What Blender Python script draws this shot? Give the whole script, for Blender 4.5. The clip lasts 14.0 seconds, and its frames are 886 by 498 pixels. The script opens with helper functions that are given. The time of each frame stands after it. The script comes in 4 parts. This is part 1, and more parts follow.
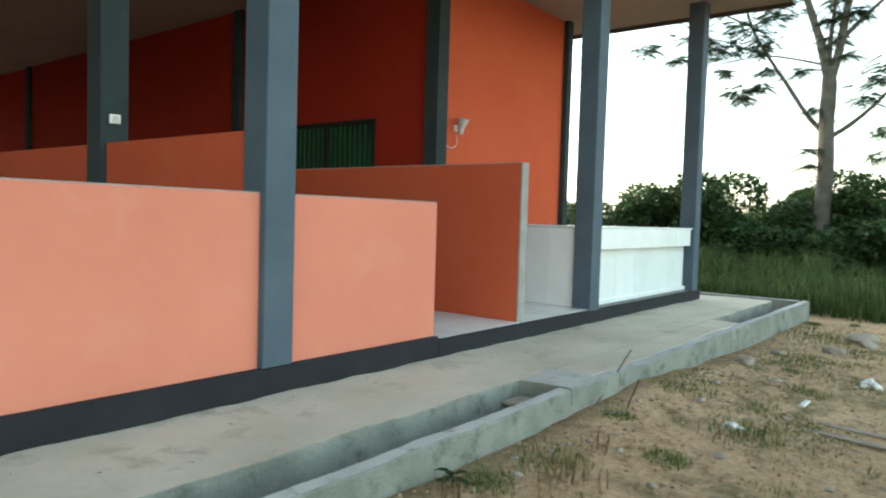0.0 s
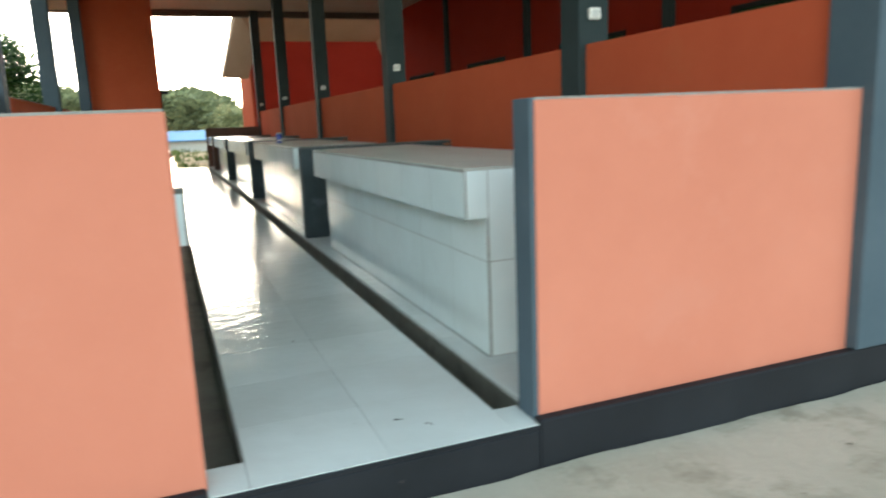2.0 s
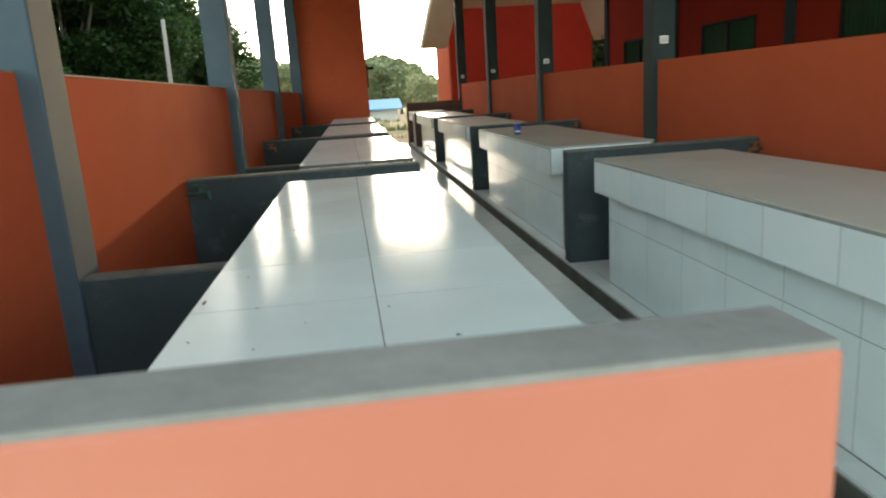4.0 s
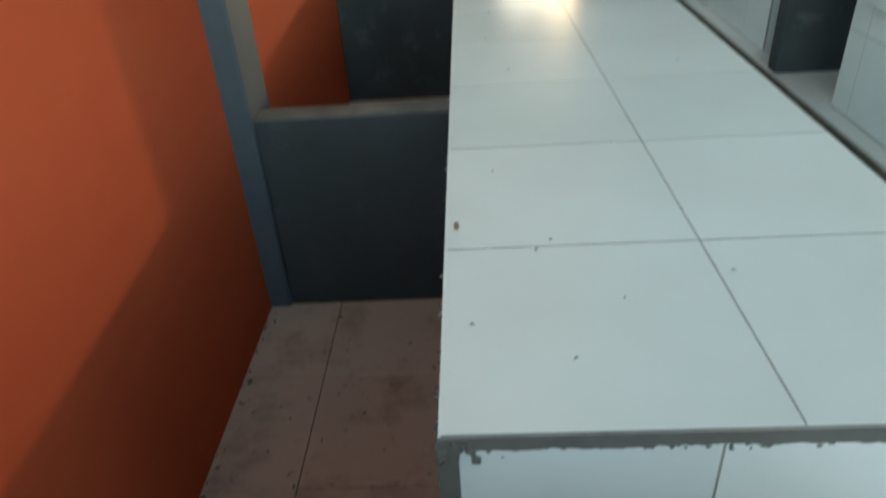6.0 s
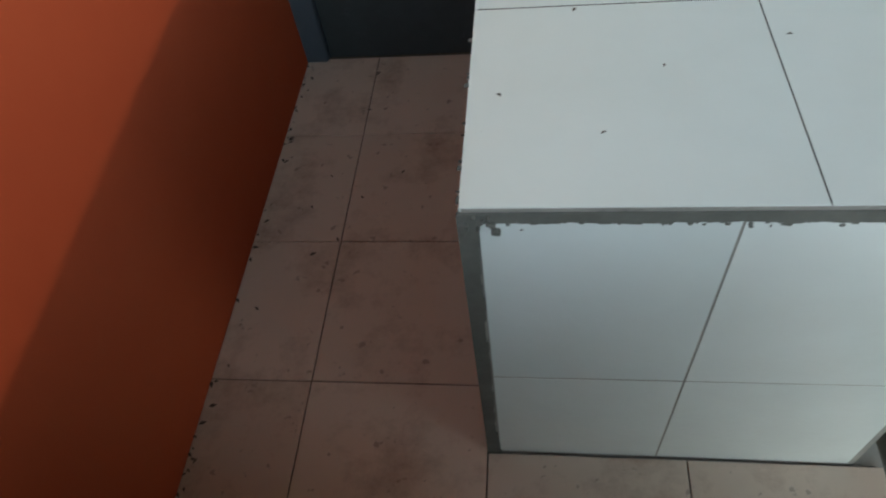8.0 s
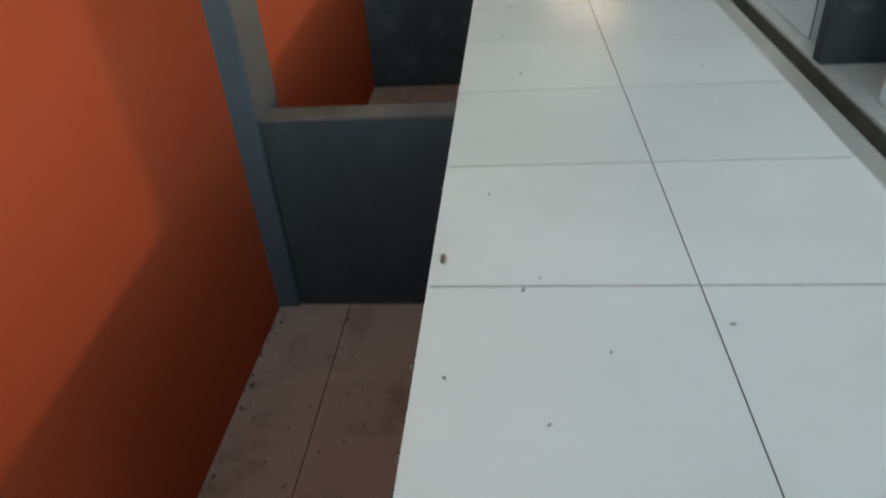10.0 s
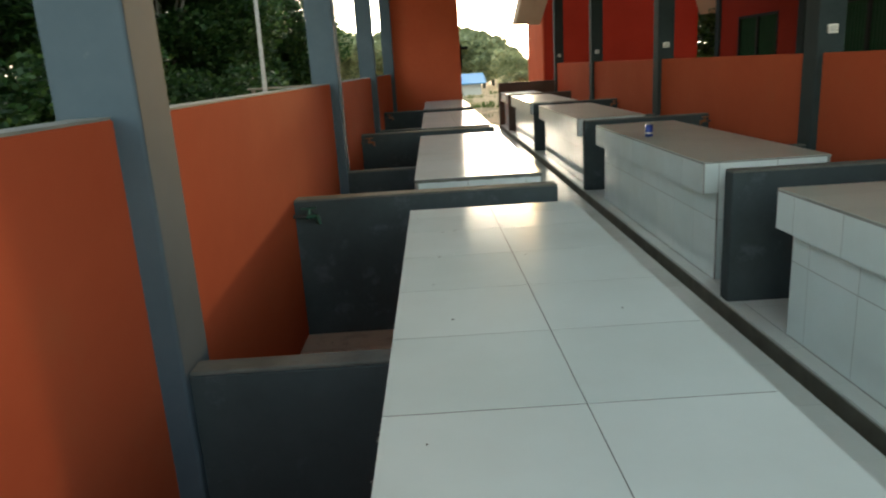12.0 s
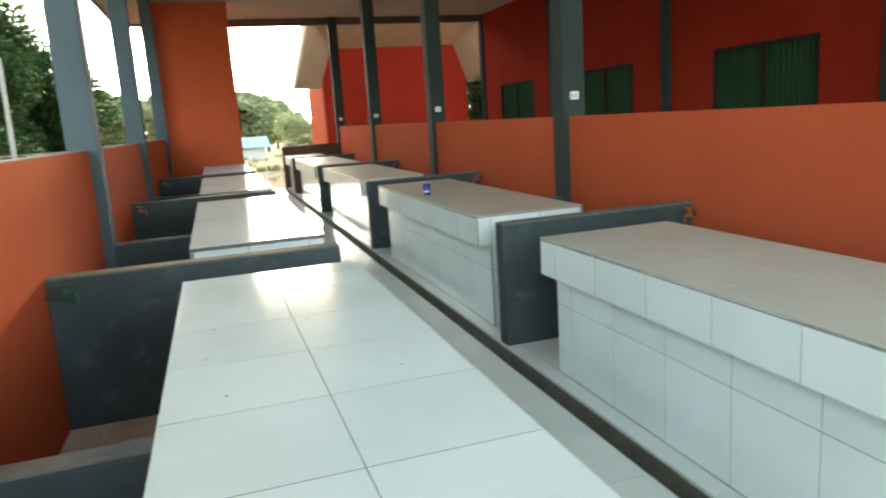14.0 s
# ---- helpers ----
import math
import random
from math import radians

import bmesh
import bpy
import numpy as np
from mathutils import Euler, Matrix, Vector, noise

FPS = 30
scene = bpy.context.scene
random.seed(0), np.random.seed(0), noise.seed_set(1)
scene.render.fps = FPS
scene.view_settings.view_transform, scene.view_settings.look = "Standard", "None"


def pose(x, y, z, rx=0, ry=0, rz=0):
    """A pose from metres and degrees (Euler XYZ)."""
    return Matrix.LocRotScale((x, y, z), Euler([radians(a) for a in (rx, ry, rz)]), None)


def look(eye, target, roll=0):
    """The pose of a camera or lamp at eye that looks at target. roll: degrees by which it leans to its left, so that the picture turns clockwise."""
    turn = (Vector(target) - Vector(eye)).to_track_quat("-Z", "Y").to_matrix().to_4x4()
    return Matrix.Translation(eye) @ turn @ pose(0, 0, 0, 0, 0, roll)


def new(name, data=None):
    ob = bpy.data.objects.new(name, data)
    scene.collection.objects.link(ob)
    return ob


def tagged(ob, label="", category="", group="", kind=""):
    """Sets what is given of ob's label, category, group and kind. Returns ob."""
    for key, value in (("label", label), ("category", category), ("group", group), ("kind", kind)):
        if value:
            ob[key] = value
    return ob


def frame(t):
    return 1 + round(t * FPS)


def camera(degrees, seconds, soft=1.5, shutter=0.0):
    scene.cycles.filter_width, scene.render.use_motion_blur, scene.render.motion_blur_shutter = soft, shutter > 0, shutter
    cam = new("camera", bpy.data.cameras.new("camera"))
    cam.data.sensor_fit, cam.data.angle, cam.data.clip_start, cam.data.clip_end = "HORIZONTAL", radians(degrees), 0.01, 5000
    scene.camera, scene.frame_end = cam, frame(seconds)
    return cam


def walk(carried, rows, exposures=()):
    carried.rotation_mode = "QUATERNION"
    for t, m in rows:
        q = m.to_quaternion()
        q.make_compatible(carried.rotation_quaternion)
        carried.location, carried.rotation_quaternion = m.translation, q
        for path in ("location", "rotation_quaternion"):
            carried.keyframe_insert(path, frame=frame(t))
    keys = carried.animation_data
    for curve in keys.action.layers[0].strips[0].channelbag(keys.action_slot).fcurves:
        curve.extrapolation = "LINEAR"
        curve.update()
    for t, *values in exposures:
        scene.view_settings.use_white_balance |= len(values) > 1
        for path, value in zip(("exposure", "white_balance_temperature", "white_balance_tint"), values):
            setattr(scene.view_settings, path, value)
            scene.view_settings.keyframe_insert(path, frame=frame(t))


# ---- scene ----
cam = camera(65.4, 14.0, 2.0, 0.4)
PATH = [
    (0, (0.146, -3.182, 0.894), (1.716, -1.945, 0.802), 1.7),
    (0.5, (0.224, -2.878, 0.902), (1.734, -1.57, 0.789), -0.7),
    (1, (0.365, -2.488, 0.902), (1.654, -0.971, 0.712), -1.0),
    (1.5, (0.328, -2.154, 0.9), (1.401, -0.488, 0.629), -0.6),
    (2, (0.159, -1.817, 0.95), (0.875, 0.014, 0.582), -2.4),
    (2.1, (0.139, -1.749, 0.944), (0.817, 0.086, 0.533), -3.1),
    (2.3, (0.11, -1.627, 0.927), (0.693, 0.235, 0.491), -3.4),
    (2.5, (0.081, -1.46, 0.91), (0.585, 0.423, 0.46), -3.7),
    (2.7, (0.057, -1.269, 0.942), (0.536, 0.634, 0.555), -4.3),
    (2.9, (0.015, -1.077, 0.989), (0.443, 0.836, 0.588), -4.7),
    (3, (-0.027, -1.029, 1.008), (0.344, 0.898, 0.622), -3.9),
    (3.2, (-0.091, -0.901, 1.046), (0.253, 1.03, 0.655), -2.8),
    (5.3, (-0.349, -0.053, 1.366), (-0.415, 1.825, 0.681), -4.9),
    (5.5, (-0.416, -0.004, 1.355), (-0.48, 1.845, 0.594), -3.6),
    (6, (-0.536, 0.1, 1.373), (-0.636, 1.79, 0.308), -4.1),
    (6.5, (-0.546, 0.145, 1.358), (-0.723, 1.548, -0.057), -9.3),
    (7, (-0.532, 0.128, 1.354), (-0.828, 1.394, -0.166), -10.2),
    (7.2, (-0.533, 0.107, 1.367), (-0.841, 1.279, -0.224), -10.9),
    (9.3, (-0.44, 0.194, 1.405), (-0.587, 1.637, 0.027), -6.2),
    (9.5, (-0.448, 0.199, 1.414), (-0.626, 1.704, 0.108), -5.9),
    (10, (-0.453, 0.21, 1.417), (-0.661, 1.853, 0.296), -4.7),
    (10.5, (-0.445, 0.213, 1.419), (-0.562, 2.022, 0.573), -3.1),
    (11, (-0.447, 0.212, 1.419), (-0.534, 2.09, 0.737), -2.5),
    (11.5, (-0.454, 0.211, 1.423), (-0.527, 2.134, 0.878), -2.3),
    (12, (-0.452, 0.217, 1.429), (-0.447, 2.151, 0.921), -3.6),
    (12.5, (-0.445, 0.223, 1.434), (-0.272, 2.165, 0.99), -4.6),
    (13, (-0.445, 0.225, 1.437), (-0.129, 2.159, 1.037), -4.8),
    (13.5, (-0.43, 0.222, 1.437), (-0.018, 2.143, 1.064), -4.7),
    (14, (-0.39, 0.225, 1.425), (0.207, 2.097, 1.05), -3.8),
]
LIGHT = [(0.0, 3.3, 5950, 2), (0.5, 3.28, 5950, 2), (1.0, 3.7, 5950, 2), (1.5, 3.57, 5900, 2), (2.0, 3.5, 6000, 2), (2.5, 3.31, 6000, 2), (3.0, 3.55, 6150, 2), (5.5, 3.43, 6250, 2), (6.0, 3.63, 6150, 2), (6.5, 3.46, 6000, 2), (7.0, 3.62, 6100, 4),
         (9.5, 3.4, 6550, 13), (10.0, 3.55, 6500, 10), (10.5, 3.45, 6400, 3), (11.0, 3.37, 6450, 2), (11.5, 3.3, 6450, 2), (12.0, 3.25, 6400, 2), (12.5, 4.15, 6300, 2), (13.0, 4.08, 6300, 2), (13.5, 4.17, 6300, 2), (14.0, 4.22, 6200, 2)]
walk(cam, [(t, look(eye, target, roll)) for t, eye, target, roll in PATH], LIGHT)

# ---- world, sun, exposure ----
world = bpy.data.worlds.new("sky_world")
scene.world = world
world.use_nodes = True
wn = world.node_tree.nodes
wl = world.node_tree.links
sky = wn.new("ShaderNodeTexSky")
sky.sky_type = "NISHITA"
sky.sun_disc = False
SUN_EL, SUN_AZ = 3.7, 7.9      # degrees; azimuth from +y towards +x
sky.sun_elevation = radians(SUN_EL)
sky.sun_rotation = radians(SUN_AZ)
sky.air_density, sky.dust_density, sky.ozone_density = 1.0, 1.3, 1.0
haze = wn.new("ShaderNodeHueSaturation")
haze.inputs["Saturation"].default_value = 0.5
wl.new(sky.outputs[0], haze.inputs["Color"])
wl.new(haze.outputs[0], wn["Background"].inputs[0])
wn["Background"].inputs[1].default_value = 0.15

sun = new("sun", bpy.data.lights.new("sun", "SUN"))
sun.data.energy, sun.data.angle, sun.data.color = 0.26, radians(1.0), (1.0, 0.64, 0.3)
_el, _az = radians(SUN_EL), radians(SUN_AZ)
sun.matrix_world = look((0, 0, 30), (-math.sin(_az) * math.cos(_el), -math.cos(_az) * math.cos(_el), 30 - math.sin(_el)))


# ---- materials ----
def material(name, rough=0.6, metal=0.0, spec=0.5):
    m = bpy.data.materials.new(name)
    m.use_nodes = True
    b = m.node_tree.nodes["Principled BSDF"]
    b.inputs["Roughness"].default_value, b.inputs["Metallic"].default_value = rough, metal
    b.inputs["Specular IOR Level"].default_value = spec
    return m, m.node_tree.nodes, m.node_tree.links, b


def coords(n, l, scale=(1, 1, 1)):
    geo = n.new("ShaderNodeNewGeometry")
    mp = n.new("ShaderNodeMapping")
    mp.inputs["Scale"].default_value = scale
    l.new(geo.outputs["Position"], mp.inputs["Vector"])
    return mp.outputs[0]


def noise_node(n, l, vec, scale, detail=4.0, rough=0.55):
    t = n.new("ShaderNodeTexNoise")
    t.inputs["Scale"].default_value, t.inputs["Detail"].default_value, t.inputs["Roughness"].default_value = scale, detail, rough
    l.new(vec, t.inputs["Vector"])
    return t.outputs["Fac"]


def ramp(n, l, fac, stops):
    r = n.new("ShaderNodeValToRGB")
    e = r.color_ramp.elements
    while len(e) < len(stops):
        e.new(0.5)
    for i, (p, c) in enumerate(stops):
        e[i].position, e[i].color = p, (*c, 1)
    l.new(fac, r.inputs[0])
    return r.outputs[0]


def mix(n, l, fac, a, b, kind="MIX"):
    m = n.new("ShaderNodeMix")
    m.data_type, m.blend_type = "RGBA", kind
    for sock, v in ((m.inputs[0], fac), (m.inputs[6], a), (m.inputs[7], b)):
        if isinstance(v, (int, float)):
            sock.default_value = v
        elif isinstance(v, tuple):
            sock.default_value = (*v, 1)
        else:
            l.new(v, sock)
    return m.outputs[2]


def bump(n, l, b, height, strength, dist=0.01):
    k = n.new("ShaderNodeBump")
    k.inputs["Strength"].default_value, k.inputs["Distance"].default_value = strength, dist
    l.new(height, k.inputs["Height"])
    l.new(k.outputs[0], b.inputs["Normal"])


def two_scale(name, dark, light, coarse, fine, rough, bump_s=0.2, spots=None, spec=0.5, dist=0.004):
    """Paint, plaster, concrete: two colours mixed by coarse cloud and fine grain, with optional stains."""
    m, n, l, b = material(name, rough, spec=spec)
    v = coords(n, l)
    c1 = ramp(n, l, noise_node(n, l, v, coarse, 5), [(0.3, dark), (0.7, light)])
    f = noise_node(n, l, v, fine, 6, 0.65)
    c2 = mix(n, l, 0.25, c1, ramp(n, l, f, [(0.3, dark), (0.7, light)]))
    if spots:
        s = ramp(n, l, noise_node(n, l, v, spots[1], 6, 0.7), [(spots[2], (0, 0, 0)), (spots[2] + 0.12, (1, 1, 1))])
        c2 = mix(n, l, s, c2, spots[0])
    l.new(c2, b.inputs["Base Color"])
    r = n.new("ShaderNodeMapRange")
    r.inputs[3].default_value, r.inputs[4].default_value = rough - 0.08, rough + 0.1
    l.new(f, r.inputs[0])
    l.new(r.outputs[0], b.inputs["Roughness"])
    bump(n, l, b, f, bump_s, dist)
    return m


def tile_material(name, base, tint, rough, spots, wave=0.05, spec=0.5, stain=None):
    """Glazed ceramic: each tile a little different, faint cloud, dust specks, slightly wavy glaze."""
    m, n, l, b = material(name, rough, spec=spec)
    v = coords(n, l)
    info = n.new("ShaderNodeObjectInfo")
    c = ramp(n, l, info.outputs["Random"], [(0.0, base), (1.0, tint)])
    cloud = ramp(n, l, noise_node(n, l, v, 3.0, 4), [(0.35, (0.94, 0.935, 0.925)), (0.65, (1, 1, 1))])
    c = mix(n, l, 1.0, c, cloud, "MULTIPLY")
    s = ramp(n, l, noise_node(n, l, v, 26.0, 3, 0.6), [(spots, (0, 0, 0)), (spots + 0.05, (1, 1, 1))])
    c = mix(n, l, s, c, tuple(x * 0.62 for x in base))
    if stain:
        st = ramp(n, l, noise_node(n, l, v, 5.5, 8, 0.7), [(0.5, (0, 0, 0)), (0.72, (0.75, 0.75, 0.75))])
        c = mix(n, l, st, c, stain)
    l.new(c, b.inputs["Base Color"])
    bump(n, l, b, noise_node(n, l, v, 11.0, 3), wave, 0.004)
    return m


def plain(name, col, rough=0.5, metal=0.0):
    m, n, l, b = material(name, rough, metal)
    v = coords(n, l)
    dark = tuple(c * 0.75 for c in col)
    l.new(ramp(n, l, noise_node(n, l, v, 35.0, 4), [(0.3, dark), (0.7, col)]), b.inputs["Base Color"])
    return m


def leaf_material(name, a, b_, c_):
    m, n, l, b = material(name, 0.55, spec=0.3)
    geo = n.new("ShaderNodeNewGeometry")
    l.new(ramp(n, l, geo.outputs["Random Per Island"], [(0.0, a), (0.55, b_), (1.0, c_)]), b.inputs["Base Color"])
    thin = n.new("ShaderNodeBsdfTranslucent")
    l.new(b.inputs["Base Color"].links[0].from_socket, thin.inputs["Color"])
    both = n.new("ShaderNodeMixShader")
    both.inputs[0].default_value = 0.4
    l.new(b.outputs[0], both.inputs[1]), l.new(thin.outputs[0], both.inputs[2])
    l.new(both.outputs[0], n["Material Output"].inputs[0])
    return m


ORANGE = two_scale("orange_wall_paint", (0.46, 0.09, 0.042), (0.535, 0.116, 0.054), 1.1, 9.0, 0.85, 0.12, ((0.49, 0.112, 0.052), 2.3, 0.56), 0.01)
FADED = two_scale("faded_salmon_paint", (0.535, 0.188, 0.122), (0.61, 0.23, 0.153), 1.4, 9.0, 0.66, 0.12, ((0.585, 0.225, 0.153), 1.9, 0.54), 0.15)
# Red kept dark so the shade under roof and eaves sits in it.
RED_SHADED = two_scale("shaded_red_wall_paint", (0.25, 0.022, 0.012), (0.315, 0.03, 0.016), 0.9, 11.0, 0.8, 0.12, None, 0.06)
GREY = two_scale("grey_blue_paint", (0.066, 0.093, 0.116), (0.094, 0.124, 0.15), 2.5, 24.0, 0.75, 0.15, ((0.16, 0.178, 0.19), 5.0, 0.66), 0.1)
PARTITION = two_scale("dark_grey_partition_paint", (0.042, 0.054, 0.058), (0.066, 0.083, 0.088), 2.5, 24.0, 0.72, 0.25, ((0.088, 0.106, 0.114), 5.5, 0.57), 0.08)
# Column grey darkened for the backlit middle row; also on the dark store columns.
DARK_SHADED = two_scale("shaded_dark_column_paint", (0.03, 0.042, 0.044), (0.046, 0.062, 0.065), 1.8, 22.0, 0.75, 0.15, ((0.06, 0.075, 0.078), 4.0, 0.62), 0.06)
PLINTH = two_scale("black_plinth_paint", (0.010, 0.011, 0.014), (0.02, 0.022, 0.027), 3.0, 20.0, 0.65, 0.3, ((0.09, 0.085, 0.075), 9.0, 0.7), 0.2)
MORTAR = two_scale("dark_mortar", (0.085, 0.09, 0.08), (0.16, 0.165, 0.15), 9.0, 50.0, 0.9, 0.5)
GROUT = two_scale("tile_grout", (0.075, 0.075, 0.068), (0.15, 0.15, 0.135), 4.0, 40.0, 0.95, 0.3, None, 0.05)
CEMENT = two_scale("cement_mortar", (0.20, 0.20, 0.185), (0.34, 0.335, 0.31), 5.0, 40.0, 0.85, 0.4, ((0.12, 0.12, 0.11), 11.0, 0.62))
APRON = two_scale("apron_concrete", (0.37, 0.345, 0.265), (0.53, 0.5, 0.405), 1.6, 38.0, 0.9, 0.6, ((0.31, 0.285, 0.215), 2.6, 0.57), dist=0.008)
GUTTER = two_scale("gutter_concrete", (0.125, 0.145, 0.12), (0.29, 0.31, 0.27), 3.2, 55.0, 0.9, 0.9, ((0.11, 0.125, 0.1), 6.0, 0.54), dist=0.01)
# Paler concrete for upward faces, whose skylight is put into the colour.
KERB_TOP = two_scale("skylit_kerb_top", (0.30, 0.32, 0.30), (0.46, 0.475, 0.45), 3.0, 45.0, 0.9, 0.7, ((0.16, 0.175, 0.15), 7.0, 0.56), dist=0.008)
CEILING = two_scale("ceiling_board_paint", (0.30, 0.24, 0.185), (0.37, 0.305, 0.24), 0.7, 12.0, 0.8, 0.1, ((0.25, 0.2, 0.145), 1.5, 0.66))
SOFFIT = two_scale("tan_soffit_board", (0.33, 0.235, 0.15), (0.41, 0.3, 0.2), 1.2, 14.0, 0.85, 0.1, None, 0.15)
FASCIA = two_scale("dark_fascia_paint", (0.05, 0.045, 0.035), (0.085, 0.075, 0.06), 3.0, 30.0, 0.6, 0.2)
ROOF = two_scale("roof_sheet", (0.16, 0.17, 0.18), (0.24, 0.25, 0.26), 1.5, 14.0, 0.5, 0.1)
TILE_TOP = tile_material("white_counter_tile", (0.64, 0.71, 0.685), (0.70, 0.76, 0.735), 0.14, 0.75, 0.3, 0.009)
TILE_FRONT = tile_material("white_face_tile", (0.70, 0.775, 0.775), (0.76, 0.82, 0.815), 0.11, 0.85, 0.5, 0.4)
# White tile tinted beige, standing in for the warm ceiling reflection.
TILE_WARM_REFLECT = tile_material("warm_reflection_tile", (0.54, 0.545, 0.475), (0.59, 0.595, 0.52), 0.3, 0.78, 0.05, 0.25)
TILE_FLOOR = tile_material("pale_floor_tile", (0.62, 0.66, 0.635), (0.68, 0.72, 0.695), 0.1, 0.72, 1.0, 0.045)
TILE_DIRTY = tile_material("dusty_beige_floor_tile", (0.60, 0.50, 0.405), (0.67, 0.575, 0.475), 0.5, 0.64, stain=(0.3, 0.21, 0.15))
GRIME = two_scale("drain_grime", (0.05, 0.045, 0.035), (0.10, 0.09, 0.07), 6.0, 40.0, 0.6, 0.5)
DRAIN_CEMENT = two_scale("damp_drain_cement", (0.075, 0.073, 0.055), (0.15, 0.145, 0.115), 5.0, 35.0, 0.8, 0.6, ((0.05, 0.055, 0.04), 4.0, 0.56))
GREEN = two_scale("green_shutter_paint", (0.006, 0.036, 0.012), (0.010, 0.056, 0.02), 2.0, 20.0, 0.6, 0.1, None, 0.2)
# Brown stands in for the backlit shade at the north end.
BROWN_SHADE = two_scale("backlit_brown_paint", (0.05, 0.026, 0.016), (0.08, 0.042, 0.026), 3.0, 25.0, 0.55, 0.2)
FRAME = plain("dark_window_frame", (0.006, 0.0075, 0.006), 0.85)
PLASTIC = plain("white_plastic", (0.75, 0.75, 0.72), 0.4)
TAP_GREEN = plain("green_tap_plastic", (0.02, 0.09, 0.06), 0.35)
TAP_ORANGE = plain("orange_tap_plastic", (0.3, 0.095, 0.025), 0.4)
PIPE = plain("dark_pipe", (0.05, 0.05, 0.05), 0.5)
FLAKE = plain("bare_plaster_flake", (0.42, 0.46, 0.48), 0.85)
STEEL = plain("rusty_rod", (0.09, 0.05, 0.03), 0.75, 0.3)
CAN_BLUE = plain("blue_can_paint", (0.03, 0.06, 0.30), 0.3, 0.3)
ALU = plain("can_aluminium", (0.6, 0.6, 0.6), 0.3, 0.9)
GLASSY = plain("lamp_glass", (0.55, 0.56, 0.55), 0.15)
WOOD = two_scale("weathered_wood", (0.20, 0.17, 0.13), (0.33, 0.29, 0.23), 6.0, 60.0, 0.85, 0.4)
BARK = two_scale("tree_bark", (0.065, 0.062, 0.048), (0.14, 0.132, 0.105), 4.0, 30.0, 0.9, 0.6, dist=0.02)
LEAF = leaf_material("broad_leaf", (0.011, 0.034, 0.009), (0.025, 0.064, 0.015), (0.068, 0.12, 0.03))
LEAF_DARK = leaf_material("thicket_leaf", (0.024, 0.052, 0.018), (0.045, 0.092, 0.028), (0.09, 0.145, 0.048))
LEAF_FINE = leaf_material("feathery_leaf", (0.03, 0.06, 0.025), (0.05, 0.09, 0.04), (0.08, 0.13, 0.05))
# Leaf colours lightened to carry the distance haze.
LEAF_HAZED = leaf_material("hazed_leaf", (0.22, 0.25, 0.14), (0.33, 0.36, 0.19), (0.45, 0.46, 0.25))
GRASS = leaf_material("grass_blade", (0.06, 0.1, 0.022), (0.11, 0.15, 0.04), (0.24, 0.23, 0.09))
GRASS_TALL = leaf_material("tall_grass_blade", (0.03, 0.06, 0.016), (0.06, 0.105, 0.028), (0.13, 0.17, 0.055))
STRAW = leaf_material("dead_stalk", (0.10, 0.065, 0.035), (0.18, 0.12, 0.06), (0.3, 0.22, 0.12))
CLOD = leaf_material("earth_clod", (0.22, 0.145, 0.08), (0.36, 0.25, 0.14), (0.56, 0.42, 0.27))
STONE = two_scale("rubble_stone", (0.2, 0.175, 0.14), (0.36, 0.32, 0.26), 7.0, 40.0, 0.9, 0.5)
BLUE_ROOF = plain("blue_roof_sheet", (0.10, 0.32, 0.60), 0.5)
PALE_WALL = plain("pale_wall", (0.62, 0.60, 0.56), 0.8)

GROUND, gn, gl, gb = material("sandy_ground", 0.95, spec=0.2)
gv = coords(gn, gl)
gc = ramp(gn, gl, noise_node(gn, gl, gv, 0.9, 6), [(0.3, (0.45, 0.305, 0.155)), (0.7, (0.67, 0.475, 0.28))])
gc = mix(gn, gl, 0.45, gc, ramp(gn, gl, noise_node(gn, gl, gv, 22.0, 6, 0.7), [(0.3, (0.2, 0.14, 0.085)), (0.7, (0.86, 0.63, 0.39))]))
gc = mix(gn, gl, ramp(gn, gl, noise_node(gn, gl, gv, 1.6, 6, 0.65), [(0.53, (0, 0, 0)), (0.64, (0.8, 0.8, 0.8))]), gc, (0.15, 0.145, 0.055))
gc = mix(gn, gl, ramp(gn, gl, noise_node(gn, gl, gv, 7.0, 8, 0.75), [(0.52, (0, 0, 0)), (0.66, (0.7, 0.7, 0.7))]), gc, (0.17, 0.115, 0.07))
gl.new(gc, gb.inputs["Base Color"])
bump(gn, gl, gb, noise_node(gn, gl, gv, 14.0, 8, 0.7), 1.0, 0.07)


# ---- mesh helpers ----
def box(bm, x0, x1, y0, y1, z0, z1, bevel=0.0, seg=1):
    vs = [bm.verts.new((x, y, z)) for z in (z0, z1) for y in (y0, y1) for x in (x0, x1)]
    idx = [(0, 2, 3, 1), (4, 5, 7, 6), (0, 1, 5, 4), (2, 6, 7, 3), (0, 4, 6, 2), (1, 3, 7, 5)]
    fs = [bm.faces.new([vs[i] for i in q]) for q in idx]
    if bevel:
        es = list({e for f in fs for e in f.edges})
        bmesh.ops.bevel(bm, geom=es, offset=bevel, segments=seg, affect="EDGES", profile=0.5)
    return bm


def rod(bm, a, b, r0, r1=None, n=10):
    """A tapered round bar from a to b."""
    r1 = r0 if r1 is None else r1
    a, b = Vector(a), Vector(b)
    m = Matrix.Translation((a + b) / 2) @ (b - a).to_track_quat("Z", "Y").to_matrix().to_4x4()
    bmesh.ops.create_cone(bm, cap_ends=True, segments=n, radius1=r0, radius2=r1, depth=(b - a).length, matrix=m)
    return bm


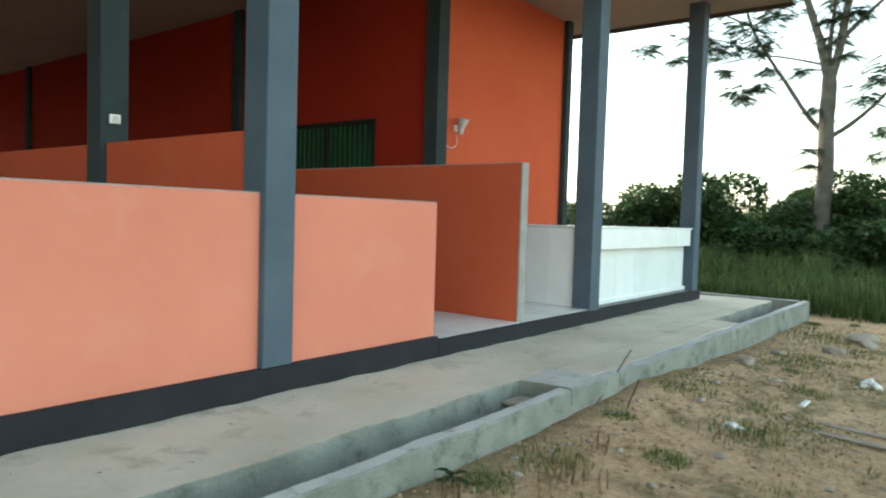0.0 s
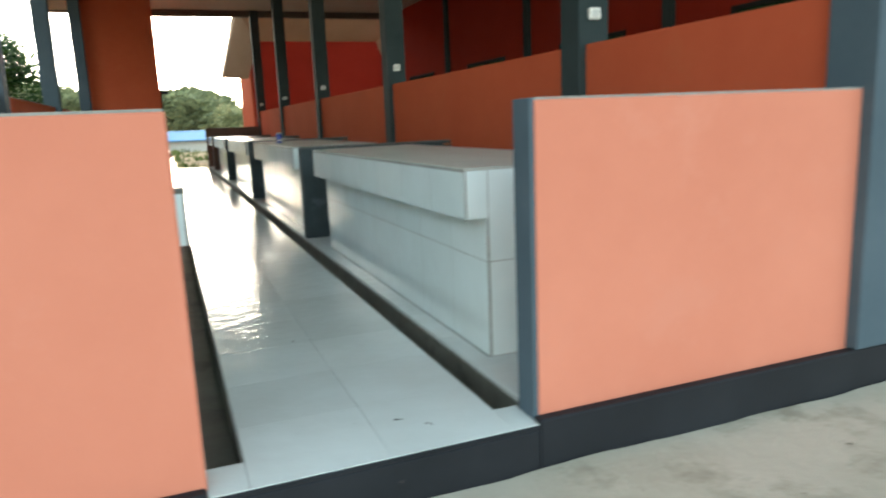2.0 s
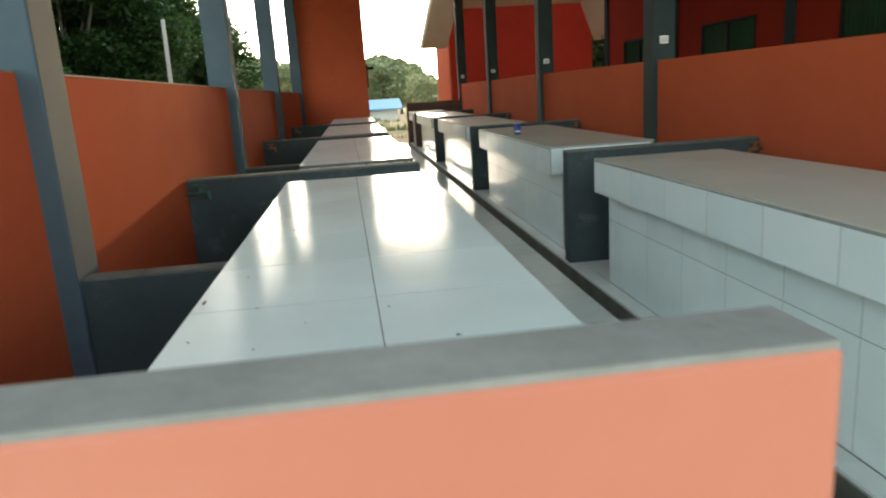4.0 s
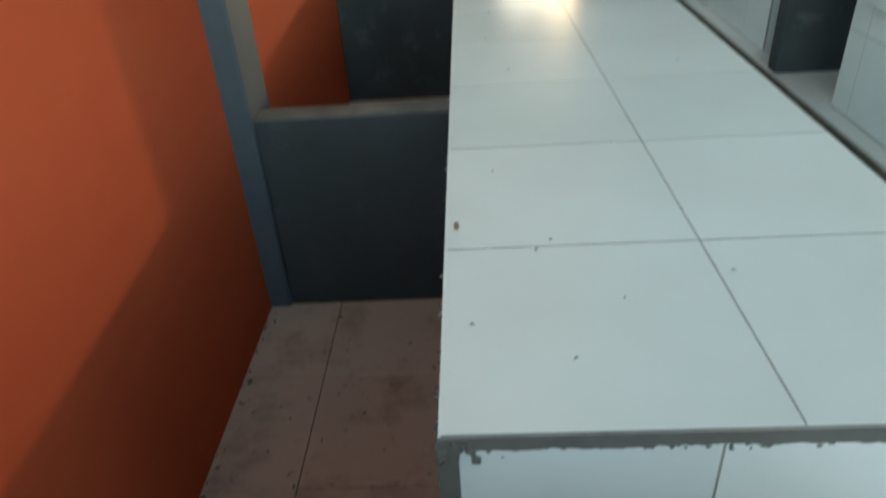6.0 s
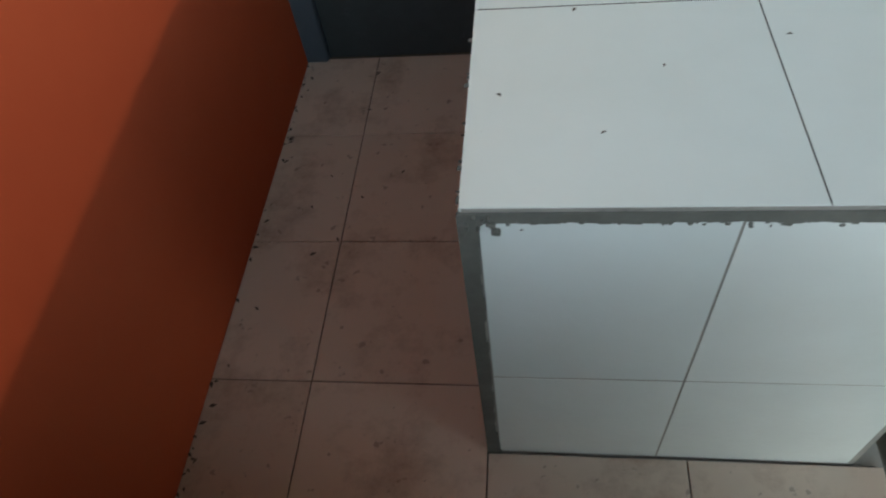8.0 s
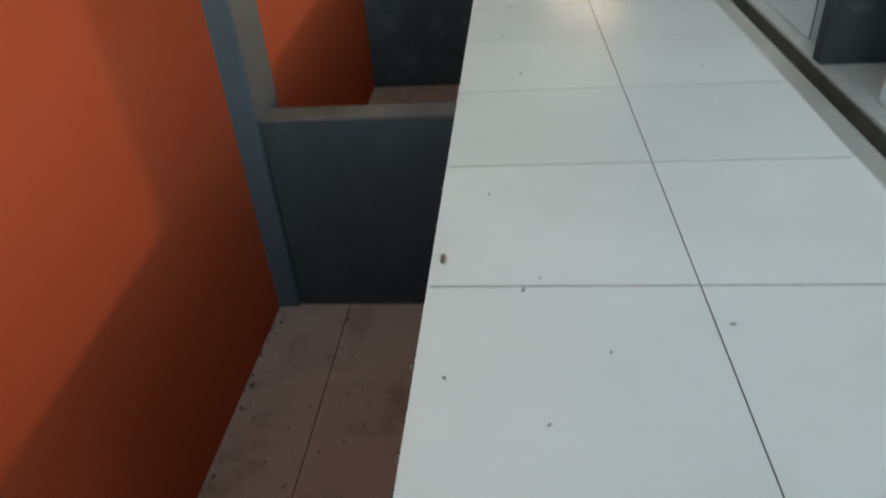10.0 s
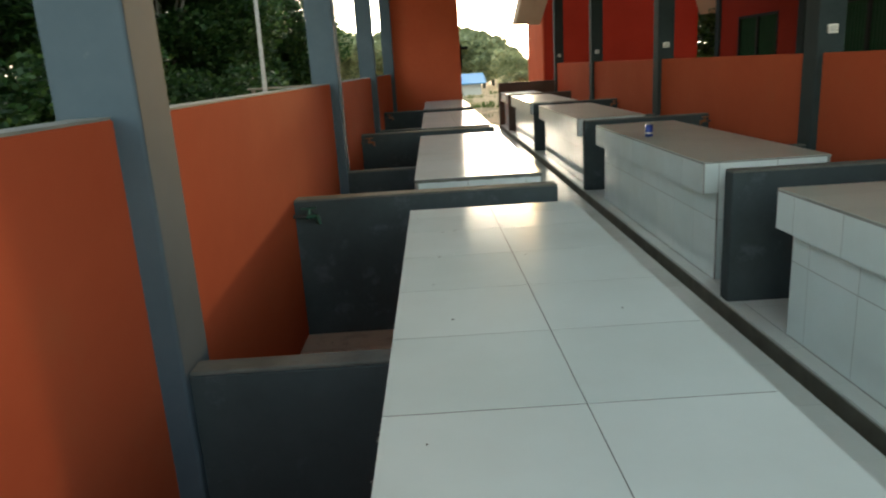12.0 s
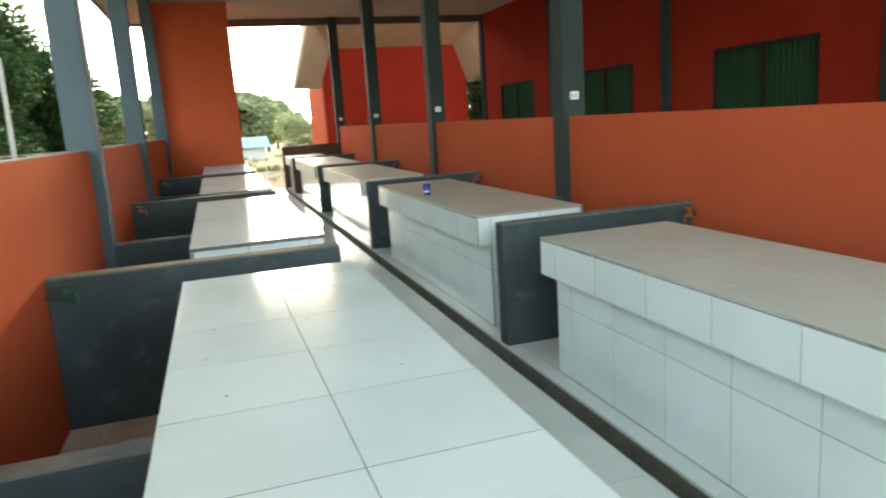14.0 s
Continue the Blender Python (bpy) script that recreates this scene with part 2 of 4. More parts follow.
def mesh_of(bm, name, mat):
    me = bpy.data.meshes.new(name)
    bm.normal_update()
    bm.to_mesh(me)
    bm.free()
    me.materials.append(mat)
    return me


def part(name, bm, mat, parent=None, label=""):
    ob = new(name, mesh_of(bm, name, mat))
    if parent:
        ob.parent = parent
    if label:
        ob["label"] = label
    return ob


def thing(name, x, y, z, label, category, group=""):
    ob = new(name)
    ob.location = (x, y, z)
    return tagged(ob, label, category, group)


def setting(name, bm, mat, label="", category=""):
    return tagged(part(name, bm, mat), label, category, kind="structure")


def B(*a, **k):
    return box(bmesh.new(), *a, **k)


def smooth(ob):
    for p in ob.data.polygons:
        p.use_smooth = True
    return ob


TILE_MESH = {}


def tile(name, parent, mat, x0, x1, y0, y1, z0, z1):
    """One ceramic tile, centred on its own origin; equal sizes share a mesh."""
    key = (mat.name, round(x1 - x0, 3), round(y1 - y0, 3), round(z1 - z0, 3))
    if key not in TILE_MESH:
        a, b, c = ((x1 - x0) / 2, (y1 - y0) / 2, (z1 - z0) / 2)
        bm = B(-a, a, -b, b, -c, c)
        bmesh.ops.bevel(bm, geom=list(bm.edges), offset=0.0003, segments=1, affect="EDGES")
        TILE_MESH[key] = mesh_of(bm, name, mat)
    ob = new(name, TILE_MESH[key])
    ob.location = ((x0 + x1) / 2, (y0 + y1) / 2, (z0 + z1) / 2)
    ob.rotation_euler = (random.uniform(-1, 1) * 0.001, random.uniform(-1, 1) * 0.001, 0)
    ob.parent = parent
    return ob


# ---- plan (metres) ----
BAY = 3.815
NORTH = 17.3
WEST_IN, M_IN, W3_X = -1.24, 2.57, 6.46
APRON_Z, DIRT_Z = -0.14, -0.42
CEIL_Z = 3.9
COLS_W = [1.955 + BAY * k for k in range(3)] + [14.45]
COLS_M = [1.85 + BAY * k for k in range(5)]
EAVE_W, EAVE_E, EAVE_S, EAVE_N = -2.1, 10.3, -1.0, 17.6

# ---- ground and setting ----
def ground_height(x, y):
    d = 0.05 * noise.noise((x * 0.35, y * 0.35, 0.3)) + 0.025 * noise.noise((x * 1.7, y * 1.7, 2.1)) + 0.012 * noise.noise((x * 5, y * 5, 4.0))
    bank = 0.14 * math.exp(-((x - 4.9) / 1.0) ** 2) * math.exp(-((y + 1.2) / 0.5) ** 2)
    k = min(1.0, max(0.0, (9.0 - x) / 5.0))
    heap = 0.13 * k * k * (3 - 2 * k) * math.exp(-((y + 1.2) / 1.5) ** 2)
    return DIRT_Z + d + bank * 0.4 + heap


bm = bmesh.new()
xs = sorted(set([-900, -400, -150, -60, -30] + [round(-20 + 1.0 * i, 3) for i in range(21)] + [round(0.15 * i, 3) for i in range(107)] + [17, 18, 20, 23, 27, 32, 40, 60, 150, 400, 900]))
ys = sorted(set([-900, -300, -80, -40, -20, -12] + [round(-8 + 0.15 * i, 3) for i in range(45)] + [-1.215, -1.185] + [i for i in range(0, 41, 2)] + [50, 70, 110, 200, 400, 900]))
grid = []
for y in ys:
    row = []
    for x in xs:
        near = -8 <= y <= -1.2 and 0 <= x <= 16
        z = ground_height(x, y) if near else DIRT_Z + 0.05 * noise.noise((x * 0.35, y * 0.35, 0.3))
        if -1.19 < y < 18 and -3 < x < 11.0:
            z = DIRT_Z - 0.12
        row.append(bm.verts.new((x, y, z)))
    grid.append(row)
for j in range(len(ys) - 1):
    for i in range(len(xs) - 1):
        bm.faces.new((grid[j][i], grid[j][i + 1], grid[j + 1][i + 1], grid[j + 1][i]))
smooth(setting("ground", bm, GROUND, "bare sandy ground with patches of low weeds", "ground"))

# floor slab with two drain slots beside the aisle
DRAIN = [(0.17, 0.27), (1.08, 1.19)]
bm = bmesh.new()
for x0, x1 in ((-1.36, 0.17), (0.27, 1.08), (1.19, 10.0)):
    box(bm, x0, x1, 0.0 if x0 > -1 else 0.0, NORTH, -0.5, -0.012)
box(bm, 0.17, 0.27, 0, 0.13, -0.5, -0.012)
box(bm, 1.08, 1.19, 0, 0.13, -0.5, -0.012)
floor = setting("floor", bm, CEMENT, "cement floor slab laid with pale ceramic tiles", "floor")
bm = bmesh.new()
for x0, x1 in DRAIN:
    box(bm, x0, x1, 0.13, NORTH, -0.5, -0.1)
for x0, x1 in DRAIN:
    box(bm, x0, x0 + 0.004, 0.131, NORTH, -0.1, -0.014)
    box(bm, x1 - 0.004, x1, 0.131, NORTH, -0.1, -0.014)
    box(bm, x0, x1, 0.13, 0.134, -0.1, -0.014)
setting("floor_drain", bm, DRAIN_CEMENT, "narrow grimy open floor drain along the aisle", "drain")

bm = bmesh.new()
for x0, x1 in ((-1.4, 0.165), (1.155, 4.11)):
    box(bm, x0, x1, -0.045, -0.001, -0.6, 0.016, 0.006)
for x0, x1 in ((0.165, 1.155), (4.11, 9.95)):
    box(bm, x0, x1, -0.045, -0.001, -0.6, -0.014, 0.006)
box(bm, 9.95, 10.0, -0.045, NORTH, -0.6, -0.014, 0.006)
plinth = setting("plinth", bm, PLINTH, "black painted plinth along the foot of the building", "plinth")
for x0, x1 in ((0.167, 1.153), (4.112, 9.948)):
    part("plinth_lip", B(x0, x1, -0.0448, -0.0362, -0.0135, -0.0015, 0.002), PLINTH, plinth)

# concrete apron, gutter and kerb
def wobble(bm, amount, scale):
    for v in bm.verts:
        v.co.z += amount * noise.noise((v.co.x * scale, v.co.y * scale, 1.7))
        v.co.y += amount * noise.noise((v.co.x * scale, v.co.z * scale, 7.7))


def long_slab(x0, x1, y0, y1, z0, z1, step, bevel, amount):
    bm = bmesh.new()
    n = max(1, int((x1 - x0) / step))
    rings = []
    for i in range(n + 1):
        x = x0 + (x1 - x0) * i / n
        pts = [(y0, z0), (y0, z1 - bevel), (y0 + bevel, z1), ((y0 + y1) / 2, z1), (y1 - bevel, z1), (y1, z1 - bevel), (y1, z0)]
        rings.append([bm.verts.new((x, y, z)) for y, z in pts])
    for a, b in zip(rings, rings[1:]):
        for k in range(7):
            bm.faces.new((a[k], a[(k + 1) % 7], b[(k + 1) % 7], b[k]))
    bm.faces.new(rings[0]), bm.faces.new(list(reversed(rings[-1])))
    bmesh.ops.recalc_face_normals(bm, faces=bm.faces)
    wobble(bm, amount, 2.6)
    wobble(bm, amount * 0.5, 9.0)
    return bm


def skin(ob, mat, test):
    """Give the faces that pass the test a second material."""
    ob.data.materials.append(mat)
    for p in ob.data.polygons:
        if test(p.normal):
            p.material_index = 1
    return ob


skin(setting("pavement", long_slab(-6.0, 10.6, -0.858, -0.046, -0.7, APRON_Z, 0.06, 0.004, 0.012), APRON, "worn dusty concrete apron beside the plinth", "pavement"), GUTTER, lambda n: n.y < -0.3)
bm = long_slab(-6.0, 11.1, -1.235, -1.14, -0.75, APRON_Z - 0.005, 0.06, 0.01, 0.01)
box(bm, 11.0, 11.1, -1.115, 6.0, -0.75, APRON_Z - 0.01, 0.01)
# Upward faces get the paler colour that stands in for skylight.
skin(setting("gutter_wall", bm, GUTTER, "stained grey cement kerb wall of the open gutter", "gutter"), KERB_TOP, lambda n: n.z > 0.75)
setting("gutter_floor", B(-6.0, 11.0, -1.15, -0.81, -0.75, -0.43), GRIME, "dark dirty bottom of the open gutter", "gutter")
setting("side_pavement", B(10.0, 10.6, -0.046, NORTH, -0.7, APRON_Z - 0.004, 0.01), APRON, "concrete apron along the side of the building", "pavement")
bm = long_slab(4.3, 7.9, -1.142, -0.835, -0.6, APRON_Z - 0.002, 0.06, 0.003, 0.012)
setting("gutter_fill", bm, APRON, "earth and concrete filling a stretch of gutter", "gutter")
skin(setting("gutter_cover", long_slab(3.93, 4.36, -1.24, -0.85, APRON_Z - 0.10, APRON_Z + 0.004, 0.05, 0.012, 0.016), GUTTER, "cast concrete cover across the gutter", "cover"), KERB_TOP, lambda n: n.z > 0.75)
tagged(part("loose_plank", B(3.72, 3.93, -1.13, -0.864, -0.26, -0.235, 0.004), WOOD), "broken brown board stuck in the gutter", "plank")

# ---- walls ----
def wall(name, mat, x0, x1, y0, y1, z0, z1, label, cap=None, bevel=0.006):
    ob = setting(name, B(x0, x1, y0, y1, z0, z1, bevel), mat, label, "wall")
    if cap:
        part("wall_cap", B(x0 + 0.004, x1 - 0.004, y0 + 0.004, y1 - 0.004, z1 - 0.001, z1 + 0.006), cap, ob, "bare cement top edge")
    return ob


wall("wall_west", ORANGE, -1.35, WEST_IN, 0.0, NORTH, -0.1, 1.355, "low orange painted outer wall between grey columns", CEMENT)
wall("wall_middle", ORANGE, M_IN, 2.68, 0.16, NORTH, -0.1, 1.36, "low orange painted wall between two rows of stalls")
end_west = wall("wall_end_west", FADED, -1.24, 0.168, 0.0, 0.1, -0.1, 0.998, "low orange end wall with cement top", CEMENT)
ob = wall("wall_end_middle", FADED, 1.172, 2.535, 0.0, 0.1, -0.1, 0.998, "low orange end wall with grey painted edge", CEMENT)
# Unseen grey plate, added to keep orange bounce off the counter end.
part("bounce_lining", B(-1.236, 0.164, 0.1, 0.104, -0.012, 0.99), PARTITION, end_west, "unseen grey lining added to cut orange bounce light")
part("wall_edge", B(1.156, 1.172, -0.002, 0.104, -0.012, 1.002, 0.002), GREY, ob, "grey painted end edge")
for cx, cz, h in ((-0.272, 0.492, 0.012), (-0.247, 0.588, 0.007), (-0.45, 0.31, 0.007)):
    part("paint_chip", B(cx - 0.001, cx + 0.0012, -0.0012, 0.001, cz - h / 2, cz + h / 2), PLASTIC, end_west, "small white chip in the paint")
wall("wall_end_east", FADED, 2.735, 4.105, 0.0, 0.1, -0.1, 0.998, "low orange end wall beside a doorway", CEMENT)
ob = wall("wall_passage", ORANGE, 5.262, 5.36, 0.012, 4.2, -0.1, 1.385, "orange partition wall with rough cement end", CEMENT)
part("wall_edge", B(5.258, 5.364, -0.004, 0.012, -0.012, 1.388, 0.003), CEMENT, ob, "rough unpainted cement end edge")
wall("wall_end_north", BROWN_SHADE, 1.17, M_IN, NORTH - 0.1, NORTH, -0.1, 0.98, "low end wall in dark brown for backlit shade", None)
wall("wall_tall_north", ORANGE, -1.24, 0.19, 14.9, 15.05, -0.1, CEIL_Z, "full height orange wall at the far end of the stalls")
wall("wall_store_south", ORANGE, 6.47, 9.54, 1.98, 2.1, -0.1, CEIL_Z, "tall orange front wall of the store rooms")
wall("wall_store_east", RED_SHADED, 9.44, 9.54, 2.1, NORTH, -0.1, CEIL_Z, "red side wall of the store rooms")
wall("wall_store_north", RED_SHADED, 6.56, 9.44, NORTH, NORTH + 0.1, -0.1, CEIL_Z, "red back wall of the store rooms")

# red wall with four window openings
WIN = [(2.93 + BAY * k, 4.74 + BAY * k) for k in range(4)]
WZ0, WZ1 = 1.15, 2.11
edges = [2.1] + [v for w in WIN for v in w] + [NORTH + 0.1]
store = setting("wall_store_west", B(W3_X, W3_X + 0.1, edges[0], edges[1], -0.1, CEIL_Z), RED_SHADED, "long store room wall in red darkened for shade, with shuttered windows", "wall")
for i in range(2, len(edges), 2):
    part("wall_pier", B(W3_X, W3_X + 0.1, edges[i], edges[i + 1], -0.1, CEIL_Z), RED_SHADED, store)
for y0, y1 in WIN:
    part("wall_apron", B(W3_X, W3_X + 0.1, y0, y1, -0.1, WZ0), RED_SHADED, store)
    part("wall_lintel", B(W3_X, W3_X + 0.1, y0, y1, WZ1, CEIL_Z), RED_SHADED, store)


def window(k, y0, y1):
    w = tagged(new("window_%d" % k), "closed window with two ribbed green metal shutters", "window", kind="structure")
    w.location = (W3_X, (y0 + y1) / 2, WZ0)
    h, hw = WZ1 - WZ0, (y1 - y0) / 2
    bm = bmesh.new()
    for a, b, c, d in ((-hw, hw, 0, 0.05), (-hw, hw, h - 0.05, h), (-hw, -hw + 0.05, 0.05, h - 0.05), (hw - 0.05, hw, 0.05, h - 0.05), (-0.035, 0.035, 0.05, h - 0.05)):
        box(bm, -0.015, 0.06, a, b, c, d, 0.003)
    part("window_frame", bm, FRAME, w, "dark painted frame")
    for s in (-1, 1):
        bm = bmesh.new()
        a, b = (0.035, hw - 0.05) if s > 0 else (-hw + 0.05, -0.035)
        n = 9
        pts = []
        for i in range(n * 4 + 1):
            y = a + (b - a) * i / (n * 4)
            pts.append((0.03 + (0.0 if (i % 4) in (0, 1) else 0.02), y))
        lo = [bm.verts.new((x, y, 0.05)) for x, y in pts]
        hi = [bm.verts.new((x, y, h - 0.05)) for x, y in pts]
        for i in range(len(pts) - 1):
            bm.faces.new((lo[i], hi[i], hi[i + 1], lo[i + 1]))
        ob = part("shutter", bm, GREEN, w, "ribbed green metal shutter")
        so = ob.modifiers.new("thick", "SOLIDIFY")
        so.thickness = 0.004
    return w


for k, (y0, y1) in enumerate(WIN):
    window(k + 1, y0, y1)

# ceiling, fascia, roof
bm = B(EAVE_W, EAVE_E, EAVE_S, EAVE_N, CEIL_Z, CEIL_Z + 0.03)
setting("ceiling", bm, CEILING, "flat off-white board ceiling under the roof", "ceiling")
bm = bmesh.new()
box(bm, EAVE_E, EAVE_E + 0.03, EAVE_S, EAVE_N, CEIL_Z - 0.06, CEIL_Z + 0.2)
box(bm, EAVE_W - 0.03, EAVE_W, EAVE_S, EAVE_N, CEIL_Z - 0.06, CEIL_Z + 0.2)
box(bm, EAVE_W, EAVE_E, EAVE_S - 0.03, EAVE_S, CEIL_Z - 0.06, CEIL_Z + 0.2)
box(bm, EAVE_W, EAVE_E, EAVE_N, EAVE_N + 0.03, CEIL_Z - 0.06, CEIL_Z + 0.2)
setting("fascia", bm, FASCIA, "dark board along the eaves", "fascia")
bm = bmesh.new()
box(bm, 0.19, W3_X, NORTH - 0.12, NORTH + 0.02, CEIL_Z - 0.16, CEIL_Z - 0.002, 0.004)
setting("beam", bm, FASCIA, "dark edge beam under the ceiling", "beam")
bm = bmesh.new()
x_mid, ridge = (EAVE_W + EAVE_E) / 2, CEIL_Z + 2.6
a = [bm.verts.new(p) for p in ((EAVE_W - 0.1, EAVE_S - 0.1, CEIL_Z + 0.2), (x_mid, EAVE_S - 0.1, ridge), (EAVE_E + 0.1, EAVE_S - 0.1, CEIL_Z + 0.2))]
b = [bm.verts.new(p) for p in ((EAVE_W - 0.1, EAVE_N + 0.1, CEIL_Z + 0.2), (x_mid, EAVE_N + 0.1, ridge), (EAVE_E + 0.1, EAVE_N + 0.1, CEIL_Z + 0.2))]
bm.faces.new((a[0], a[1], b[1], b[0])), bm.faces.new((a[1], a[2], b[2], b[1])), bm.faces.new(a), bm.faces.new(list(reversed(b))), bm.faces.new((a[0], b[0], b[2], a[2]))
setting("roof", bm, ROOF, "low pitched grey metal sheet roof", "roof")


# ---- columns ----
def column(x0, y0, w=0.21, z0=-0.02, label="square grey-blue painted concrete column", group="hall columns", mat=GREY):
    c = thing("column", x0 + w / 2, y0 + w / 2, z0, label, "column", group)
    part("shaft", B(-w / 2, w / 2, -w / 2, w / 2, 0, CEIL_Z - z0, 0.008, 2), mat, c)
    return c


column(2.53, -0.05, z0=0.017)
# Middle row takes the darkened grey, its backlit shade put into the colour.
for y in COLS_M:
    column(2.52, y, label="square grey-blue painted concrete column darkened for shade", mat=DARK_SHADED)
for k, y in enumerate(COLS_W):
    c = column(-1.38, y)
    if k == 0:
        # flaked paint along two edges
        for i in range(22):
            x = -0.105 if i % 2 else 0.105
            z = random.uniform(1.55, 2.35)
            h, w = random.uniform(0.006, 0.03), random.uniform(0.004, 0.011)
            part("paint_flake", B(min(x, x - math.copysign(w, x)) - 0.0012, max(x, x - math.copysign(w, x)) + 0.0012, -0.1066, -0.097, z, z + h, 0.001), FLAKE, c)
column(-1.38, -0.05, z0=0.017)
column(6.56, -0.05, 0.21, label="square grey-blue corner column beside the white counter")
column(9.65, -0.05, 0.21, label="square grey-blue corner column beside the white counter")
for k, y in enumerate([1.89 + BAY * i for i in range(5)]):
    column(6.4, y, 0.2, label="grey painted column set into the store wall", group="store columns", mat=DARK_SHADED)
column(9.5, 1.9, 0.14, label="slim grey column at the store corner", group="store columns", mat=DARK_SHADED)


# ---- switch boxes on the columns ----
def switch_box(x, y, z):
    s = thing("switch_box", x, y, z, "small white plastic socket box on a grey column", "socket", "sockets on columns")
    casing = part("casing", B(-0.045, 0.045, -0.03, 0, -0.04, 0.04, 0.006, 2), PLASTIC, s)
    part("cover_plate", B(-0.03, 0.03, -0.035, -0.029, -0.025, 0.025, 0.002), GLASSY, casing)
    s.scale = (0.85, 0.85, 0.85)
    return s


for y in COLS_M:
    switch_box(2.62, y, 1.535)


# dark bracket on the edge of the tall north wall
wb = thing("wall_bracket", 0.19, 14.97, 1.62, "small dark metal bracket on the wall edge", "bracket")
part("plate", B(0.0, 0.03, -0.05, 0.05, -0.25, 0.25, 0.006), FRAME, wb)
part("arm", B(0.03, 0.16, -0.03, 0.03, 0.14, 0.2, 0.006), FRAME, wb)


# ---- stall counters ----
def top_tile(parent, corners, z0, z1):
    """One white tile with four free corners."""
    cx, cy = sum(p[0] for p in corners) / 4, sum(p[1] for p in corners) / 4
    bm = bmesh.new()
    lo = [bm.verts.new((x - cx, y - cy, 0)) for x, y in corners]
    hi = [bm.verts.new((x - cx, y - cy, z1 - z0)) for x, y in corners]
    bm.faces.new(list(reversed(lo))), bm.faces.new(hi)
    for i in range(4):
        j = (i + 1) % 4
        bm.faces.new((lo[i], lo[j], hi[j], hi[i]))
    ob = part("tile", bm, TILE_TOP, parent)
    ob.location = (cx, cy, z0)
    ob.rotation_euler = (random.uniform(-1, 1) * 0.001, random.uniform(-1, 1) * 0.001, 0)
    return ob


def counter(y0, y1, side, label, joint_z=0.39):
    """side=+1: shop front towards +x (west row), -1: towards -x (east row)."""
    L, W, H = y1 - y0, 0.795, 0.765
    xo = -0.592 if side > 0 else 1.998
    c = thing("market_counter", xo, y0, 0, label, "counter", "stall counters")
    s = side
    t = 0.010

    def span(a, b):
        return (s * a, s * b) if s > 0 else (s * b, s * a)

    bm = bmesh.new()
    x0, x1 = span(0.004, W - 0.0906)
    box(bm, x0, x1, 0.0006, L - 0.0006, -0.012, H - 0.2)
    x0, x1 = span(0.004, W - 0.0006)
    box(bm, x0, x1, 0.0006, L - 0.0006, H - 0.2, H - 0.002)
    x0, x1 = span(0.0, 0.02)
    box(bm, x0, x1, 0.002, L - 0.002, -0.01, H - 0.006, 0.004)
    part("body", bm, CEMENT, c, "grey cement core with rough mortar edges")
    for ya, yb in ((-0.003, 0.012), (L - 0.012, L + 0.003)) if s > 0 else ():
        bm = bmesh.new()
        k = 110
        for i in range(k):
            x0, x1 = span(W * i / k, W * (i + 1) / k)
            box(bm, x0, x1, ya, yb, H - (0.0245 + 0.004 * noise.noise((i * 0.21, y0, ya)) + 0.0035 * noise.noise((i * 0.9, y0, ya))), H - 0.007)
        part("mortar_edge", bm, MORTAR, c, "ragged strip of grey mortar")
    g = 0.0017
    end_z = H - (0.024 if s > 0 else 0.0125)
    # top: two columns of square tiles on a grout bed
    x0, x1 = span(0.006, W - 0.006)
    part("grout", B(x0, x1, 0.006, L - 0.006, H - 0.006, H - 0.0008), GROUT, c, "pale grey grout between the tiles")
    rows = [0.0, 0.402, 0.804, 1.206, 1.587, 1.982, 2.38, 2.66, L] if L > 2 else [0.0, 0.4, 0.8, L]
    for y_a, y_b in zip(rows, rows[1:]):
        if s > 0:
            # the long joint runs a little askew
            m_a, m_b = 0.42 - 0.0114 * y_a, 0.42 - 0.0114 * y_b
            top_tile(c, ((0.0013, y_a + 0.002), (m_a - 0.0013, y_a + 0.002), (m_b - 0.0013, y_b - 0.002), (0.0013, y_b - 0.002)), H - t, H)
            top_tile(c, ((m_a + 0.0013, y_a + 0.002), (W - 0.0013, y_a + 0.002), (W - 0.0013, y_b - 0.002), (m_b + 0.0013, y_b - 0.002)), H - t, H)
        else:
            for a, b in ((0.0, 0.405), (0.405, W)):
                x0, x1 = span(a + 0.0006, b - 0.0006)
                tile("tile", c, TILE_WARM_REFLECT, x0, x1, y_a + 0.0006, y_b - 0.0006, H - t, H)
    if s < 0:
        x0, x1 = span(W - 0.012, W - 0.0015)
        part("joint", B(x0, x1, 0.003, L - 0.003, H - 0.019, H - 0.0102), GRIME, c, "dark joint under the top tiles")
    # shop front: band, half course and base course
    ys = [0.0] + [v for v in (0.375 + 0.395 * k for k in range(8)) if v < L - 0.05] + [L]
    for a, b in zip(ys, ys[1:]):
        for xa, za, zb in ((W - t, H - 0.2, H - 0.017), (W - 0.09 - t, joint_z + g, H - 0.202), (W - 0.09 - t, 0.0, joint_z - g)):
            x0, x1 = span(xa, xa + t)
            tile("tile", c, TILE_FRONT, x0, x1, a + g, b - g, za, zb)
    # ends: three courses
    for ya, yb in ((0.0, t), (L - t, L)):
        x0, x1 = span(0.3315, 0.3345)
        part("joint", B(x0, x1, ya + 0.0025, yb - 0.0025, 0.0, end_z), GRIME, c, "dark open tile joint")
        for a, b in ((0.022, 0.333), (0.333, W - 0.09 - t)):
            x0, x1 = span(a + g, b - g)
            for za, zb in ((0.0, joint_z - g), (joint_z + g, end_z)):
                tile("tile", c, TILE_FRONT, x0, x1, ya, yb, za, zb)
        x0, x1 = span(W - 0.09 - t + g, W - t)
